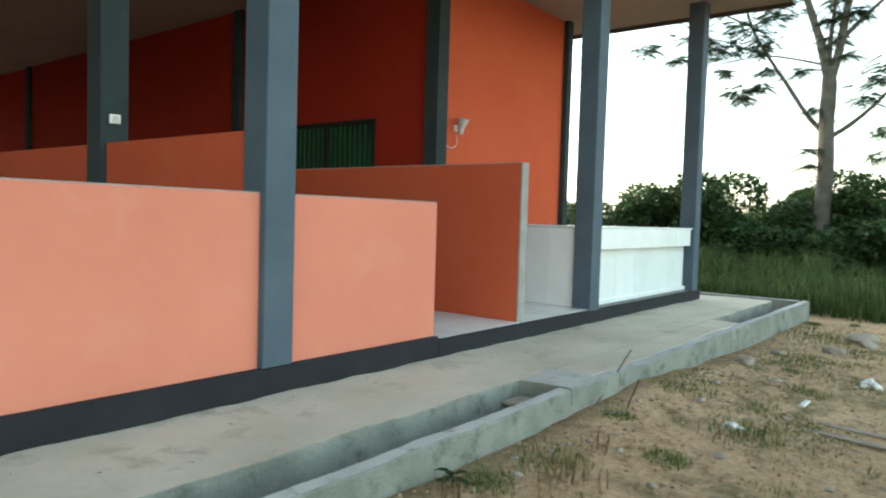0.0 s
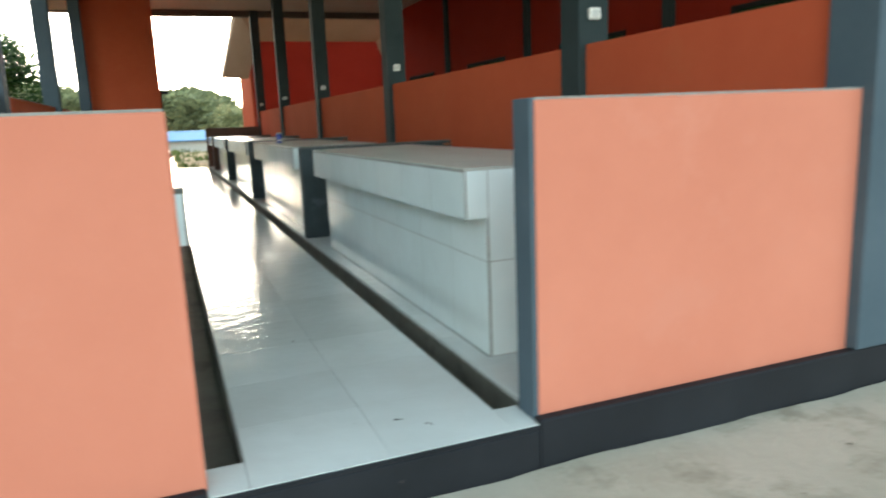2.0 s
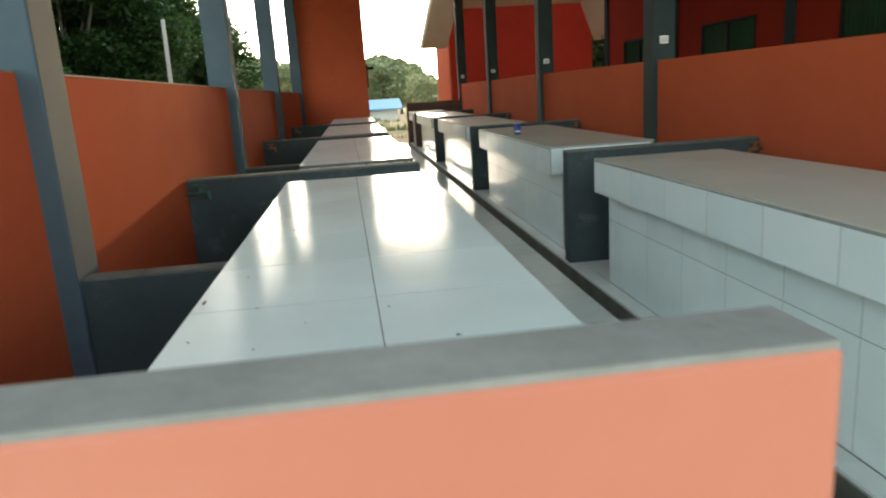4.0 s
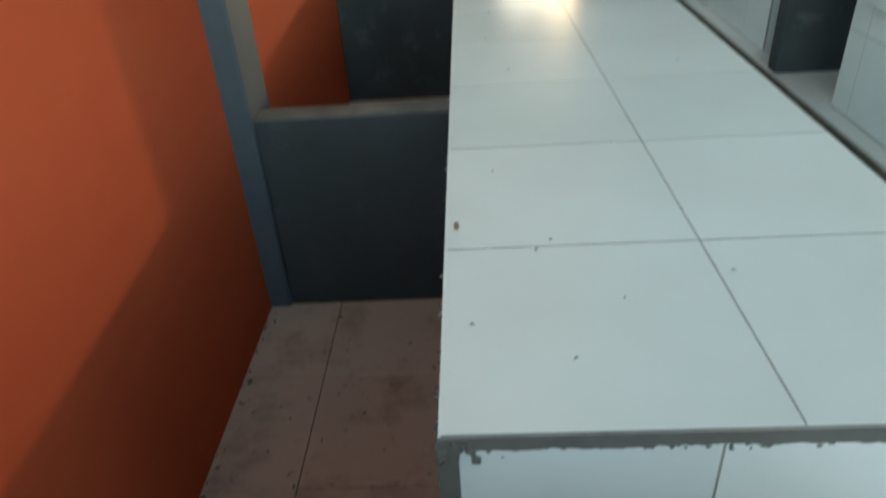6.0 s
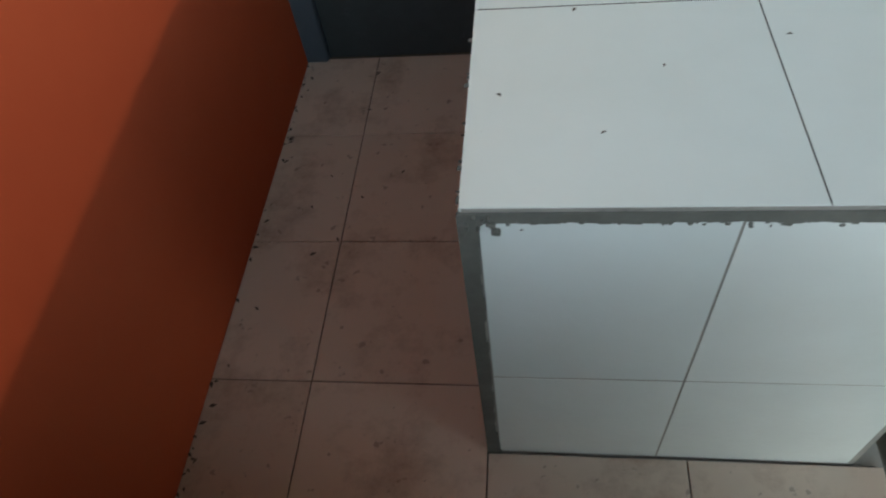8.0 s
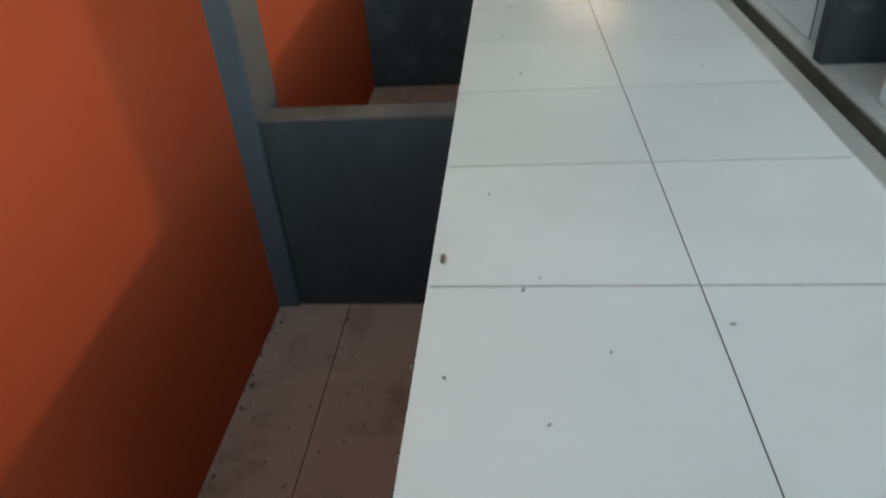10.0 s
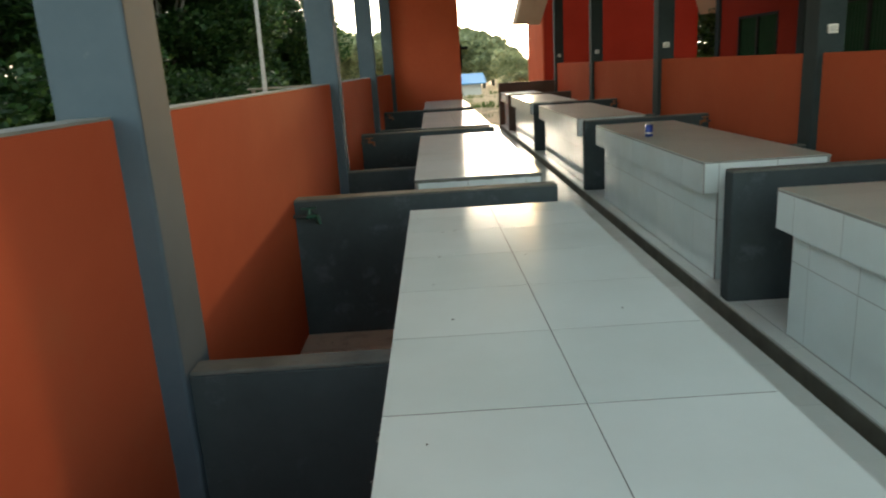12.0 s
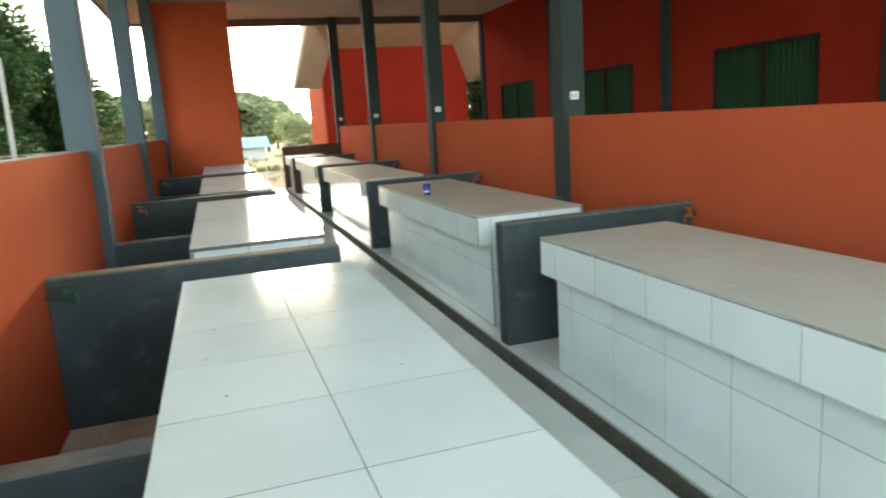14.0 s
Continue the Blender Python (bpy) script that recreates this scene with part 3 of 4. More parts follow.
        tile("tile", c, TILE_FRONT, x0, x1, ya, yb, H - 0.2, end_z)
    return c


for k in range(4):
    counter(0.66 + BAY * k, min(3.52 + BAY * k, 14.86), 1, "long white tiled stall counter with grey cement edges", 0.33)
def mortar_drips(name, x0, x1, y, z, label, seed):
    """Splashes of mortar below the ragged edge of a counter end, some dark, set on the tile face."""
    r = np.random.default_rng(seed)
    bm = bmesh.new()
    for _ in range(60):
        x, w, h = r.uniform(x0, x1), r.uniform(0.0015, 0.006), r.uniform(0.0015, 0.007)
        zz = z - abs(r.normal(0, 0.006))
        pts = [(x + math.cos(q) * w * r.uniform(0.6, 1.2), zz + math.sin(q) * h * r.uniform(0.6, 1.2)) for q in np.arange(0, 6.28, 1.047)]
        lo = [bm.verts.new((a, y + 0.0005, b)) for a, b in pts]
        tip = bm.verts.new((x, y - 0.002, zz))
        for i in range(6):
            bm.faces.new((lo[i], lo[(i + 1) % 6], tip))
    ob = part(name, bm, MORTAR)
    return tagged(ob, label, "mortar", kind="stuff")


mortar_drips("mortar_drips", -0.57, 0.1, 0.66, 0.742, "splashes of dried mortar under the counter edge", 61)
bm = bmesh.new()
for i in range(26):
    z0 = 0.755 - 0.03 * i
    w = 0.021 + 0.006 * noise.noise((i * 0.35, 1.3, 0.2)) + 0.004 * noise.noise((i * 1.3, 4.3, 0.2))
    box(bm, -0.5945, -0.592 + w, 0.6565, 0.664, z0 - 0.0302, z0)
for i in range(14):
    x, z0, q = -0.594 + random.uniform(0, 0.05), 0.757 - random.uniform(0, 0.03), random.uniform(0.004, 0.009)
    box(bm, x, x + q, 0.652, 0.664, z0 - q, z0, 0.0015)
for i in range(26):
    y, q = 0.68 + 2.6 * random.random() ** 1.5, random.uniform(0.0015, 0.004)
    z0 = 0.767 - random.uniform(0.002, 0.02)
    box(bm, -0.5955 - q * 0.5, -0.5905, y, y + q * 2, z0 - q, z0, 0.001)
tagged(part("mortar_seam", bm, MORTAR), "uneven strip of mortar up the counter corner", "mortar", kind="stuff")
for k in range(4):
    counter((0.64 if k else 0.605) + BAY * k, 3.51 + BAY * k, -1, "long white tiled stall counter with overhanging front band", 0.39)
counter(15.87, 17.15, -1, "short white tiled stall counter at the far end", 0.39)


# ---- stall partitions ----
def partition(x0, x1, y0, thick, h, label, group):
    p = thing("stall_partition", (x0 + x1) / 2, y0 + thick / 2, -0.012, label, "partition", group)
    hw = (x1 - x0) / 2
    # The northernmost partition gets the brown that imitates backlit shade.
    paint = BROWN_SHADE if y0 > 15 else PARTITION
    part("panel", B(-hw, hw, -thick / 2, thick / 2, 0, h - 0.008, 0.004), paint, p)
    part("cap", B(-hw + 0.002, hw - 0.002, -thick / 2 + 0.003, thick / 2 - 0.003, h - 0.009, h + 0.004, 0.004), MORTAR, p, "worn cement top edge")
    return p


for k in range(4):
    partition(-1.172, -0.594, 1.985 + BAY * k, 0.09, 0.665, "low grey painted partition behind the counter", "low partitions")
    partition(2.0, 2.522, 1.9 + BAY * k, 0.09, 0.665, "low grey painted partition behind the counter", "low partitions")
for k in range(3):
    partition(WEST_IN + 0.002, 0.203, 3.925 + BAY * k, 0.11, 0.788, "grey painted partition between two stalls", "stall partitions")
for k in range(4):
    partition(1.204, M_IN - 0.002, 4.025 + BAY * k, 0.11, 0.778, "far end partition in dark brown for backlit shade" if k == 3 else "grey painted partition between two stalls", "stall partitions")


# ---- taps on the partitions ----
def tap(x, y, z, mat, facing, label):
    t = thing("water_tap", x, y, z, label, "tap", "stall taps")
    f = facing
    bm = rod(bmesh.new(), (0, 0.0, 0), (0, -0.055, 0), 0.016)
    rod(bm, (-0.12 * f, -0.035, -0.012), (0.02 * f, -0.035, -0.012), 0.013)
    part("pipe", bm, PIPE, t, "dark threaded pipe")
    bm = rod(bmesh.new(), (0, -0.05, -0.002), (0.01 * f, -0.085, -0.004), 0.022, 0.018)
    rod(bm, (-0.01 * f, -0.08, -0.004), (0.065 * f, -0.085, -0.008), 0.017, 0.015)
    rod(bm, (0.06 * f, -0.085, -0.002), (0.072 * f, -0.087, -0.06), 0.016, 0.013)
    rod(bm, (0.005 * f, -0.075, 0), (0.005 * f, -0.075, 0.045), 0.015, 0.011)
    spout = part("spout", bm, mat, t)
    part("lever", B(-0.05, 0.055, -0.088, -0.062, 0.043, 0.057, 0.005), mat, spout)
    t.scale = (0.78, 0.9, 0.78)
    return t


for k in range(3):
    tap(-1.15, 3.925 + BAY * k, 0.705, TAP_GREEN if k == 0 else TAP_ORANGE, 1, "small green plastic tap on a grey partition" if k == 0 else "small orange plastic tap on a grey partition")
for k in range(3):
    tap(2.5, 4.025 + BAY * k, 0.70, TAP_ORANGE, -1, "small orange plastic tap on a grey partition")

# ---- drink can ----
can = thing("drink_can", 1.33, 5.97, 0.765, "blue and white drink can standing on a counter", "can")
can_body = smooth(part("can_body", rod(bmesh.new(), (0, 0, 0.006), (0, 0, 0.105), 0.033, 0.033, 20), CAN_BLUE, can, "blue painted side"))
part("can_lid", rod(bmesh.new(), (0, 0, 0.105), (0, 0, 0.118), 0.033, 0.027, 20), ALU, can_body, "bare aluminium lid")
part("can_base", rod(bmesh.new(), (0, 0, 0), (0, 0, 0.006), 0.027, 0.033, 20), ALU, can_body, "bare aluminium base")
part("can_stripe", rod(bmesh.new(), (0, 0, 0.03), (0, 0, 0.042), 0.0334, 0.0334, 20), PLASTIC, can_body, "white stripe")

# ---- white tiled front counter ----
fc = thing("front_counter", 6.62, 0.0, 0, "white panelled counter with a deep top band between columns", "counter")
bm = B(0.0, 3.0, 0.085, 0.8, -0.012, 0.62)
box(bm, -0.005, 3.0, 0.0, 0.85, 0.62, 0.825, 0.004)
part("body", bm, CEMENT, fc)
part("top", B(-0.008, 3.1, -0.02, 0.86, 0.825, 0.845, 0.004), TILE_TOP, fc)
part("skirting", B(0.152, 3.02, 0.045, 0.0695, 0.0, 0.055, 0.006), TILE_FRONT, fc, "pale raised base strip")
for i in range(5):
    tile("panel", fc, TILE_FRONT, 0.22 + 0.55 * i, 0.22 + 0.55 * (i + 1) - 0.003, 0.07, 0.085, 0.0, 0.6)
    tile("panel", fc, TILE_FRONT, 0.22 + 0.55 * i, 0.22 + 0.55 * (i + 1) - 0.003, -0.015, 0.0, 0.605, 0.824)
for i in range(2):
    tile("panel", fc, TILE_FRONT, -0.012, 0.0, 0.16 + 0.32 * i, 0.16 + 0.32 * (i + 1) - 0.004, 0.0, 0.82)

# ---- flood lamp on the store wall ----
fl = thing("flood_lamp", 6.86, 1.98, 2.0, "small grey wall lamp with a loop of white cable", "lamp")
part("bracket", rod(B(-0.03, 0.03, -0.02, 0, -0.06, 0.02, 0.003), (0, -0.02, -0.03), (0.0, -0.1, 0.02), 0.012), PLASTIC, fl)
part("housing", rod(rod(bmesh.new(), (0, -0.1, -0.02), (0, -0.13, 0.09), 0.04, 0.075, 16), (0, -0.1, -0.02), (0, -0.095, -0.1), 0.035, 0.025, 12), GLASSY, fl)
cu = bpy.data.curves.new("cable", "CURVE")
cu.dimensions, cu.bevel_depth = "3D", 0.005
sp = cu.splines.new("BEZIER")
pts = [(0, -0.01, -0.08), (0.03, -0.012, -0.2), (-0.05, -0.012, -0.26), (-0.2, -0.012, -0.24), (-0.3, -0.012, -0.2)]
sp.bezier_points.add(len(pts) - 1)
for p, q in zip(sp.bezier_points, pts):
    p.co, p.handle_left_type, p.handle_right_type = q, "AUTO", "AUTO"
cu.materials.append(PLASTIC)
cable = new("cable", cu)
cable.parent = fl

# ---- building beyond the north end ----
fb = thing("market_building", 5.1, 21.0, DIRT_Z, "red market building with wide pale eaves", "building")
# Front gets the shade-darkened red, the lit side the brighter orange.
part("wall", B(-2.2, 2.25, 0.0, 3.2, 0, 4.1), RED_SHADED, fb, "front wall in red darkened for shade")
part("side_wall", B(-2.24, -2.2, 0.02, 3.2, 0, 4.0), ORANGE, fb, "side wall in orange for its lit face")
bm = bmesh.new()
front = [(-3.1, 2.85), (-2.58, 4.75), (2.58, 4.75), (3.1, 2.85)]
back = [(-2.31, 2.87), (-1.9, 4.0), (1.9, 4.0), (2.31, 2.87)]
lo = [(bm.verts.new((x, -1.0, z)), bm.verts.new((u, -0.01, w))) for (x, z), (u, w) in zip(front, back)]
hi = [(bm.verts.new((x * 1.01, -1.0, z + 0.06)), bm.verts.new((x * 1.01, 0.05, z + 0.06))) for x, z in front]
for i in range(3):
    bm.faces.new((lo[i][0], lo[i][1], lo[i + 1][1], lo[i + 1][0]))
    bm.faces.new((hi[i][0], hi[i + 1][0], hi[i + 1][1], hi[i][1]))
    bm.faces.new((lo[i][0], lo[i + 1][0], hi[i + 1][0], hi[i][0]))
for i in (0, 3):
    bm.faces.new((lo[i][0], hi[i][0], hi[i][1], lo[i][1]))
bmesh.ops.recalc_face_normals(bm, faces=bm.faces)
part("eave", bm, SOFFIT, fb, "pale boarded eave soffit")
part("roof", B(-2.4, 2.4, -0.95, 3.4, 4.82, 5.0), ROOF, fb)


# ---- plants ----
def leaves(name, blobs, count, size, mat, droop=0.3, parent=None, seed=1, flat=0.55):
    """Many small leaf blades scattered through ellipsoid clumps, as one mesh."""
    rng = np.random.default_rng(seed)
    blobs = np.array(blobs, float)
    vol = blobs[:, 3] ** 2
    pick = rng.choice(len(blobs), count, p=vol / vol.sum())
    d = rng.normal(size=(count, 3))
    d /= np.linalg.norm(d, axis=1)[:, None]
    r = blobs[pick, 3] * rng.uniform(0.35, 1.0, count) ** 0.5
    c = blobs[pick, :3] + d * r[:, None] * np.array([1, 1, 0.75])
    ax = rng.normal(size=(count, 3))
    ax[:, 2] = ax[:, 2] * 0.5 - droop
    ax /= np.linalg.norm(ax, axis=1)[:, None]
    up = rng.normal(size=(count, 3)) * 0.6 + np.array([0, 0, 1.0])
    sd = np.cross(ax, up)
    sd /= np.linalg.norm(sd, axis=1)[:, None] + 1e-9
    s = size * rng.uniform(0.6, 1.4, count)[:, None]
    v = np.stack([c - ax * s * 0.5, c + sd * s * flat * 0.5, c + ax * s * 0.5, c - sd * s * flat * 0.5], 1).reshape(-1, 3)
    f = np.arange(count * 4).reshape(-1, 4)
    me = bpy.data.meshes.new(name)
    me.from_pydata(v.tolist(), [], f.tolist())
    me.materials.append(mat)
    ob = new(name, me)
    if parent:
        ob.parent = parent
    return ob


def limb(bm, pts, r0, r1, sides=9):
    """A continuous bent limb: rings along a smooth curve through the points, tapering, a little uneven."""
    p = [Vector(q) for q in pts]
    ext = [2 * p[0] - p[1]] + p + [2 * p[-1] - p[-2]]
    line, sub = [], 4
    for i in range(1, len(ext) - 2):
        q0, q1, q2, q3 = ext[i - 1:i + 3]
        for j in range(sub):
            u = j / sub
            line.append(0.5 * (2 * q1 + (q2 - q0) * u + (2 * q0 - 5 * q1 + 4 * q2 - q3) * u * u + (3 * q1 - q0 - 3 * q2 + q3) * u ** 3))
    line.append(p[-1])
    rings, n = [], len(line) - 1
    for i, c in enumerate(line):
        d = (line[min(i + 1, n)] - line[max(i - 1, 0)]).normalized()
        e = d.cross(Vector((0.31, 0.95, 0.05))).normalized()
        f = d.cross(e)
        r = (r0 + (r1 - r0) * i / n) * (1 + 0.12 * noise.noise(c * 3.0))
        rings.append([bm.verts.new(c + (e * math.cos(2 * math.pi * k / sides) + f * math.sin(2 * math.pi * k / sides)) * r) for k in range(sides)])
    for g, h in zip(rings, rings[1:]):
        for k in range(sides):
            bm.faces.new((g[k], g[(k + 1) % sides], h[(k + 1) % sides], h[k]))
    bm.faces.new(rings[-1])


def sprays(name, clumps, mat, parent, seed):
    """Feathery compound leaves: thin drooping stems with rows of narrow leaflets."""
    r = np.random.default_rng(seed)
    vs, fs = [], []
    for x, y, z, rad in clumps:
        for _ in range(int(16 + rad * 90)):
            o = r.normal(size=3) * np.array([0.5, 0.5, 0.3]) * rad
            a = r.uniform(0, 6.283)
            d = np.array([math.cos(a), math.sin(a), r.uniform(-0.35, 0.25)])
            side_v = np.array([-math.sin(a), math.cos(a), r.uniform(-0.3, 0.3)])
            ln = r.uniform(0.22, 0.42)
            for k in range(9):
                f = (k + 1) / 9
                c = np.array([x, y, z]) + o + d * ln * f - np.array([0, 0, 0.16 * f * f * ln * 2])
                for sg in (-1, 1):
                    tip = c + side_v * sg * 0.085 * (1.15 - 0.5 * f) + d * 0.03 - np.array([0, 0, 0.02])
                    w = d * 0.017
                    i = len(vs)
                    vs += [tuple(c - w), tuple(c + w), tuple(tip + w * 0.5), tuple(tip - w * 0.5)]
                    fs.append((i, i + 1, i + 2, i + 3))
    me = bpy.data.meshes.new(name)
    me.from_pydata(vs, [], fs)
    me.materials.append(mat)
    ob = new(name, me)
    ob.parent = parent
    return ob


def tree(x, y, h, crown, label, mat=None, count=3000, size=0.22, seed=1, trunk_r=0.16, clear=0.35, spread=0.5, name="tree"):
    t = thing(name, x, y, DIRT_Z - 0.05, label, "tree")
    rng = random.Random(seed)
    bm = bmesh.new()
    fork = h * clear
    limb(bm, [(0, 0, 0), (0.05 * h * rng.uniform(-1, 1) * 0.3, 0, fork * 0.5), (0, 0, fork)], trunk_r, trunk_r * 0.75)
    blobs = []
    for i in range(7):
        a = 2 * math.pi * i / 7 + rng.uniform(-0.4, 0.4)
        rr = spread * h * rng.uniform(0.45, 1.0)
        top = (rr * math.cos(a), rr * math.sin(a), h * rng.uniform(0.62, 0.95))
        mid = (top[0] * 0.4, top[1] * 0.4, fork + (top[2] - fork) * 0.45)
        limb(bm, [(0, 0, fork * rng.uniform(0.8, 1.0)), mid, top], trunk_r * 0.5, trunk_r * 0.12)
        blobs.append((*top, crown * rng.uniform(0.6, 1.0)))
        blobs.append((mid[0] * 1.5, mid[1] * 1.5, mid[2], crown * rng.uniform(0.4, 0.7)))
    blobs.append((0, 0, h * 0.95, crown))
    smooth(part("trunk", bm, BARK, t))
    leaves("crown", blobs, count, size, mat or LEAF, parent=t, seed=seed)
    return t


def shrub(x, y, h, r, seed, mat=None, count=1300, size=0.16, label="dense dark green wild shrub"):
    s = thing("shrub", x, y, DIRT_Z - 0.05, label, "shrub", "wild shrubs")
    rng = random.Random(seed)
    bm = bmesh.new()
    blobs = []
    for i in range(6):
        a = rng.uniform(0, 6.28)
        top = (r * 0.6 * math.cos(a), r * 0.6 * math.sin(a), h * rng.uniform(0.45, 0.9))
        limb(bm, [(0, 0, 0), (top[0] * 0.4, top[1] * 0.4, top[2] * 0.5), top], 0.035, 0.012)
        blobs.append((*top, r * rng.uniform(0.4, 0.65)))
    blobs.append((0, 0, h * 0.35, r * 0.8))
    part("branchwork", bm, BARK, s)
    leaves("foliage", blobs, count, size, mat or LEAF, parent=s, seed=seed)
    return s


rng = random.Random(5)
# east side: thicket, high grass and a tall feathery tree
for i in range(22):
    x = 15.5 + 0.75 * i * 0.9 + rng.uniform(-0.6, 0.6)
    y = -1.5 + (i % 6) * 1.7 + rng.uniform(-0.5, 0.5)
    if -1.4 < y < 1.0:
        x = max(x, 18.7)
    shrub(x, y, rng.uniform(1.95, 2.6) * (1.0 if y < 3.5 else 0.75), rng.uniform(0.95, 1.4), 40 + i, LEAF_DARK, 6000, 0.135)
shrub(17.0, 1.7, 2.6, 1.15, 71, LEAF_DARK, 6500, 0.135, "tall rounded wild bush among the thicket")
for i, (x, y, h) in enumerate(((16.9, -0.75, 1.25), (17.1, 0.45, 1.35), (16.6, -1.9, 1.5))):
    shrub(x, y, h, 0.8, 74 + i, LEAF_DARK, 3500, 0.135)
for i in range(12):
    shrub(12.5 + 3.3 * i * 0.7 + rng.uniform(-0.5, 0.5), 11.0 + rng.uniform(-1.5, 4.5), rng.uniform(1.35, 1.95), 1.3, 80 + i, LEAF_DARK, 3500, 0.15)

ft = thing("tall_tree", 17.85, -0.2, DIRT_Z - 0.05, "tall thin-leaved tree with forked grey trunk", "tree")


def side(u, z, d=0.0):
    return (-0.17 * u + d, 0.985 * u, z)


bm = bmesh.new()
limb(bm, [side(-0.06, 0), side(0.03, 1.3), side(-0.02, 2.6), side(0.02, 3.7), side(0, 4.5), side(0.02, 5.0)], 0.19, 0.15, 14)
limb(bm, [side(0.03, 4.7), side(0.2, 5.5), side(0.42, 6.2), side(0.7, 7.2), side(0.9, 8.6, 0.4), side(1.5, 10.5, 0.6)], 0.11, 0.03)
limb(bm, [side(-0.03, 4.75), side(-0.16, 5.4), side(-0.27, 6.3), side(-0.5, 7.4), side(-0.8, 8.8, -0.3), side(-1.6, 10.5, -0.5)], 0.11, 0.03)
limb(bm, [side(0.02, 4.9), side(0.03, 5.6), side(-0.02, 6.4), side(0.15, 7.4, 0.3), side(0.2, 8.8, 0.6)], 0.06, 0.02)
limb(bm, [side(-0.2, 5.6), side(-0.55, 6.0), side(-0.95, 6.4), side(-1.7, 7.2, 0.2)], 0.06, 0.025)
limb(bm, [side(0.05, 3.5), side(0.45, 4.0), side(0.92, 4.75, 0.1), side(1.34, 5.4, 0.2), side(1.75, 6.15, 0.3), side(2.1, 7.2, 0.4)], 0.06, 0.025)
limb(bm, [side(-0.03, 3.4), side(-0.45, 3.7), side(-0.9, 4.1, -0.1), side(-1.3, 4.55, -0.2), side(-2.2, 5.4, -0.4)], 0.06, 0.02)
limb(bm, [side(0.08, 5.05), side(0.7, 5.25, 0.1), side(1.34, 5.4, 0.2), side(2.0, 5.38, 0.3), side(3.0, 5.25, 0.4)], 0.03, 0.01, 6)
limb(bm, [side(1.34, 5.4, 0.2), side(1.9, 5.65, 0.3), side(2.6, 5.95, 0.4), side(3.6, 6.05, 0.5), side(4.5, 5.95, 0.6)], 0.028, 0.008, 6)
limb(bm, [side(1.75, 6.15, 0.3), side(2.6, 6.6, 0.4), side(3.8, 6.9, 0.5)], 0.03, 0.01, 6)
limb(bm, [side(0.95, 4.8, 0.1), side(1.4, 4.75, 0.2), side(2.0, 4.45, 0.3)], 0.014, 0.006, 6)
smooth(part("trunk", bm, BARK, ft))
clumps = [(*side(u, z, d), r) for u, z, d, r in ((1.65, 5.95, 0.3, 0.5), (1.2, 6.4, 0.2, 0.45), (1.45, 5.6, 0.2, 0.3), (2.25, 5.65, 0.3, 0.4), (2.0, 6.2, 0.3, 0.4), (2.0, 4.6, 0.3, 0.25), (1.5, 4.65, 0.2, 0.2), (1.85, 4.4, 0.3, 0.18), (1.3, 5.05, 0.2, 0.14), (2.3, 5.1, 0.3, 0.16), (3.1, 6.0, 0.4, 0.4), (2.7, 5.8, 0.4, 0.3), (4.3, 5.9, 0.6, 0.28), (3.5, 5.55, 0.5, 0.1), (0.0, 6.1, 0, 0.3), (0.05, 5.6, 0.1, 0.22), (-0.05, 6.6, 0.1, 0.4), (-0.5, 6.2, 0, 0.25), (-0.35, 5.25, 0, 0.12), (-0.9, 4.65, -0.1, 0.3), (-0.75, 4.25, -0.1, 0.2), (-1.2, 4.9, -0.2, 0.35), (-1.15, 3.55, -0.1, 0.24), (-1.05, 2.95, 0, 0.22), (0.3, 3.15, 0, 0.1), (0.28, 2.8, 0, 0.1), (0.25, 4.05, 0, 0.08), (0.6, 5.0, 0.1, 0.08), (1.2, 6.9, 0.3, 0.5), (2.2, 7.0, 0.4, 0.6), (3.4, 6.8, 0.5, 0.6), (-1.5, 7.0, 0.2, 0.5), (-0.7, 7.4, 0, 0.5), (0.3, 7.4, 0.3, 0.5), (0.6, 8.6, 0.3, 0.9), (-0.8, 8.8, -0.3, 0.9), (1.5, 10.4, 0.5, 1.0), (-1.6, 10.4, -0.5, 1.0))]
sprays("crown", clumps, LEAF_FINE, ft, 9)

# west side: dense trees behind the low wall
# Unseen trees at y < 8 added to block low western skylight.
for i, (x, y, h) in enumerate(((-8.6, 15.0, 6.6), (-7.6, 19.5, 6.2), (-11.5, 10.0, 7.5), (-7.2, 24.0, 5.6), (-5.8, 28.0, 4.4), (-12.5, 17.0, 8.5), (-12.5, 5.0, 7.0), (-11.0, 2.0, 9.0), (-12.0, 7.5, 9.5), (-10.5, 22.0, 8.0), (-9.6, 12.0, 7.2), (-6.9, 21.5, 4.6), (-13.0, 13.0, 10.0))):
    tree(x, y, h, 1.7 if h < 9 else 2.1, "dense dark green broad-leaved tree", count=26000, size=0.155, seed=100 + i, clear=0.2, spread=0.26)
for i in range(16):
    shrub(-5.6 - rng.uniform(0, 3.0), 6.0 + 1.5 * i, rng.uniform(1.9, 2.8), 1.5, 140 + i, count=5500, size=0.15)
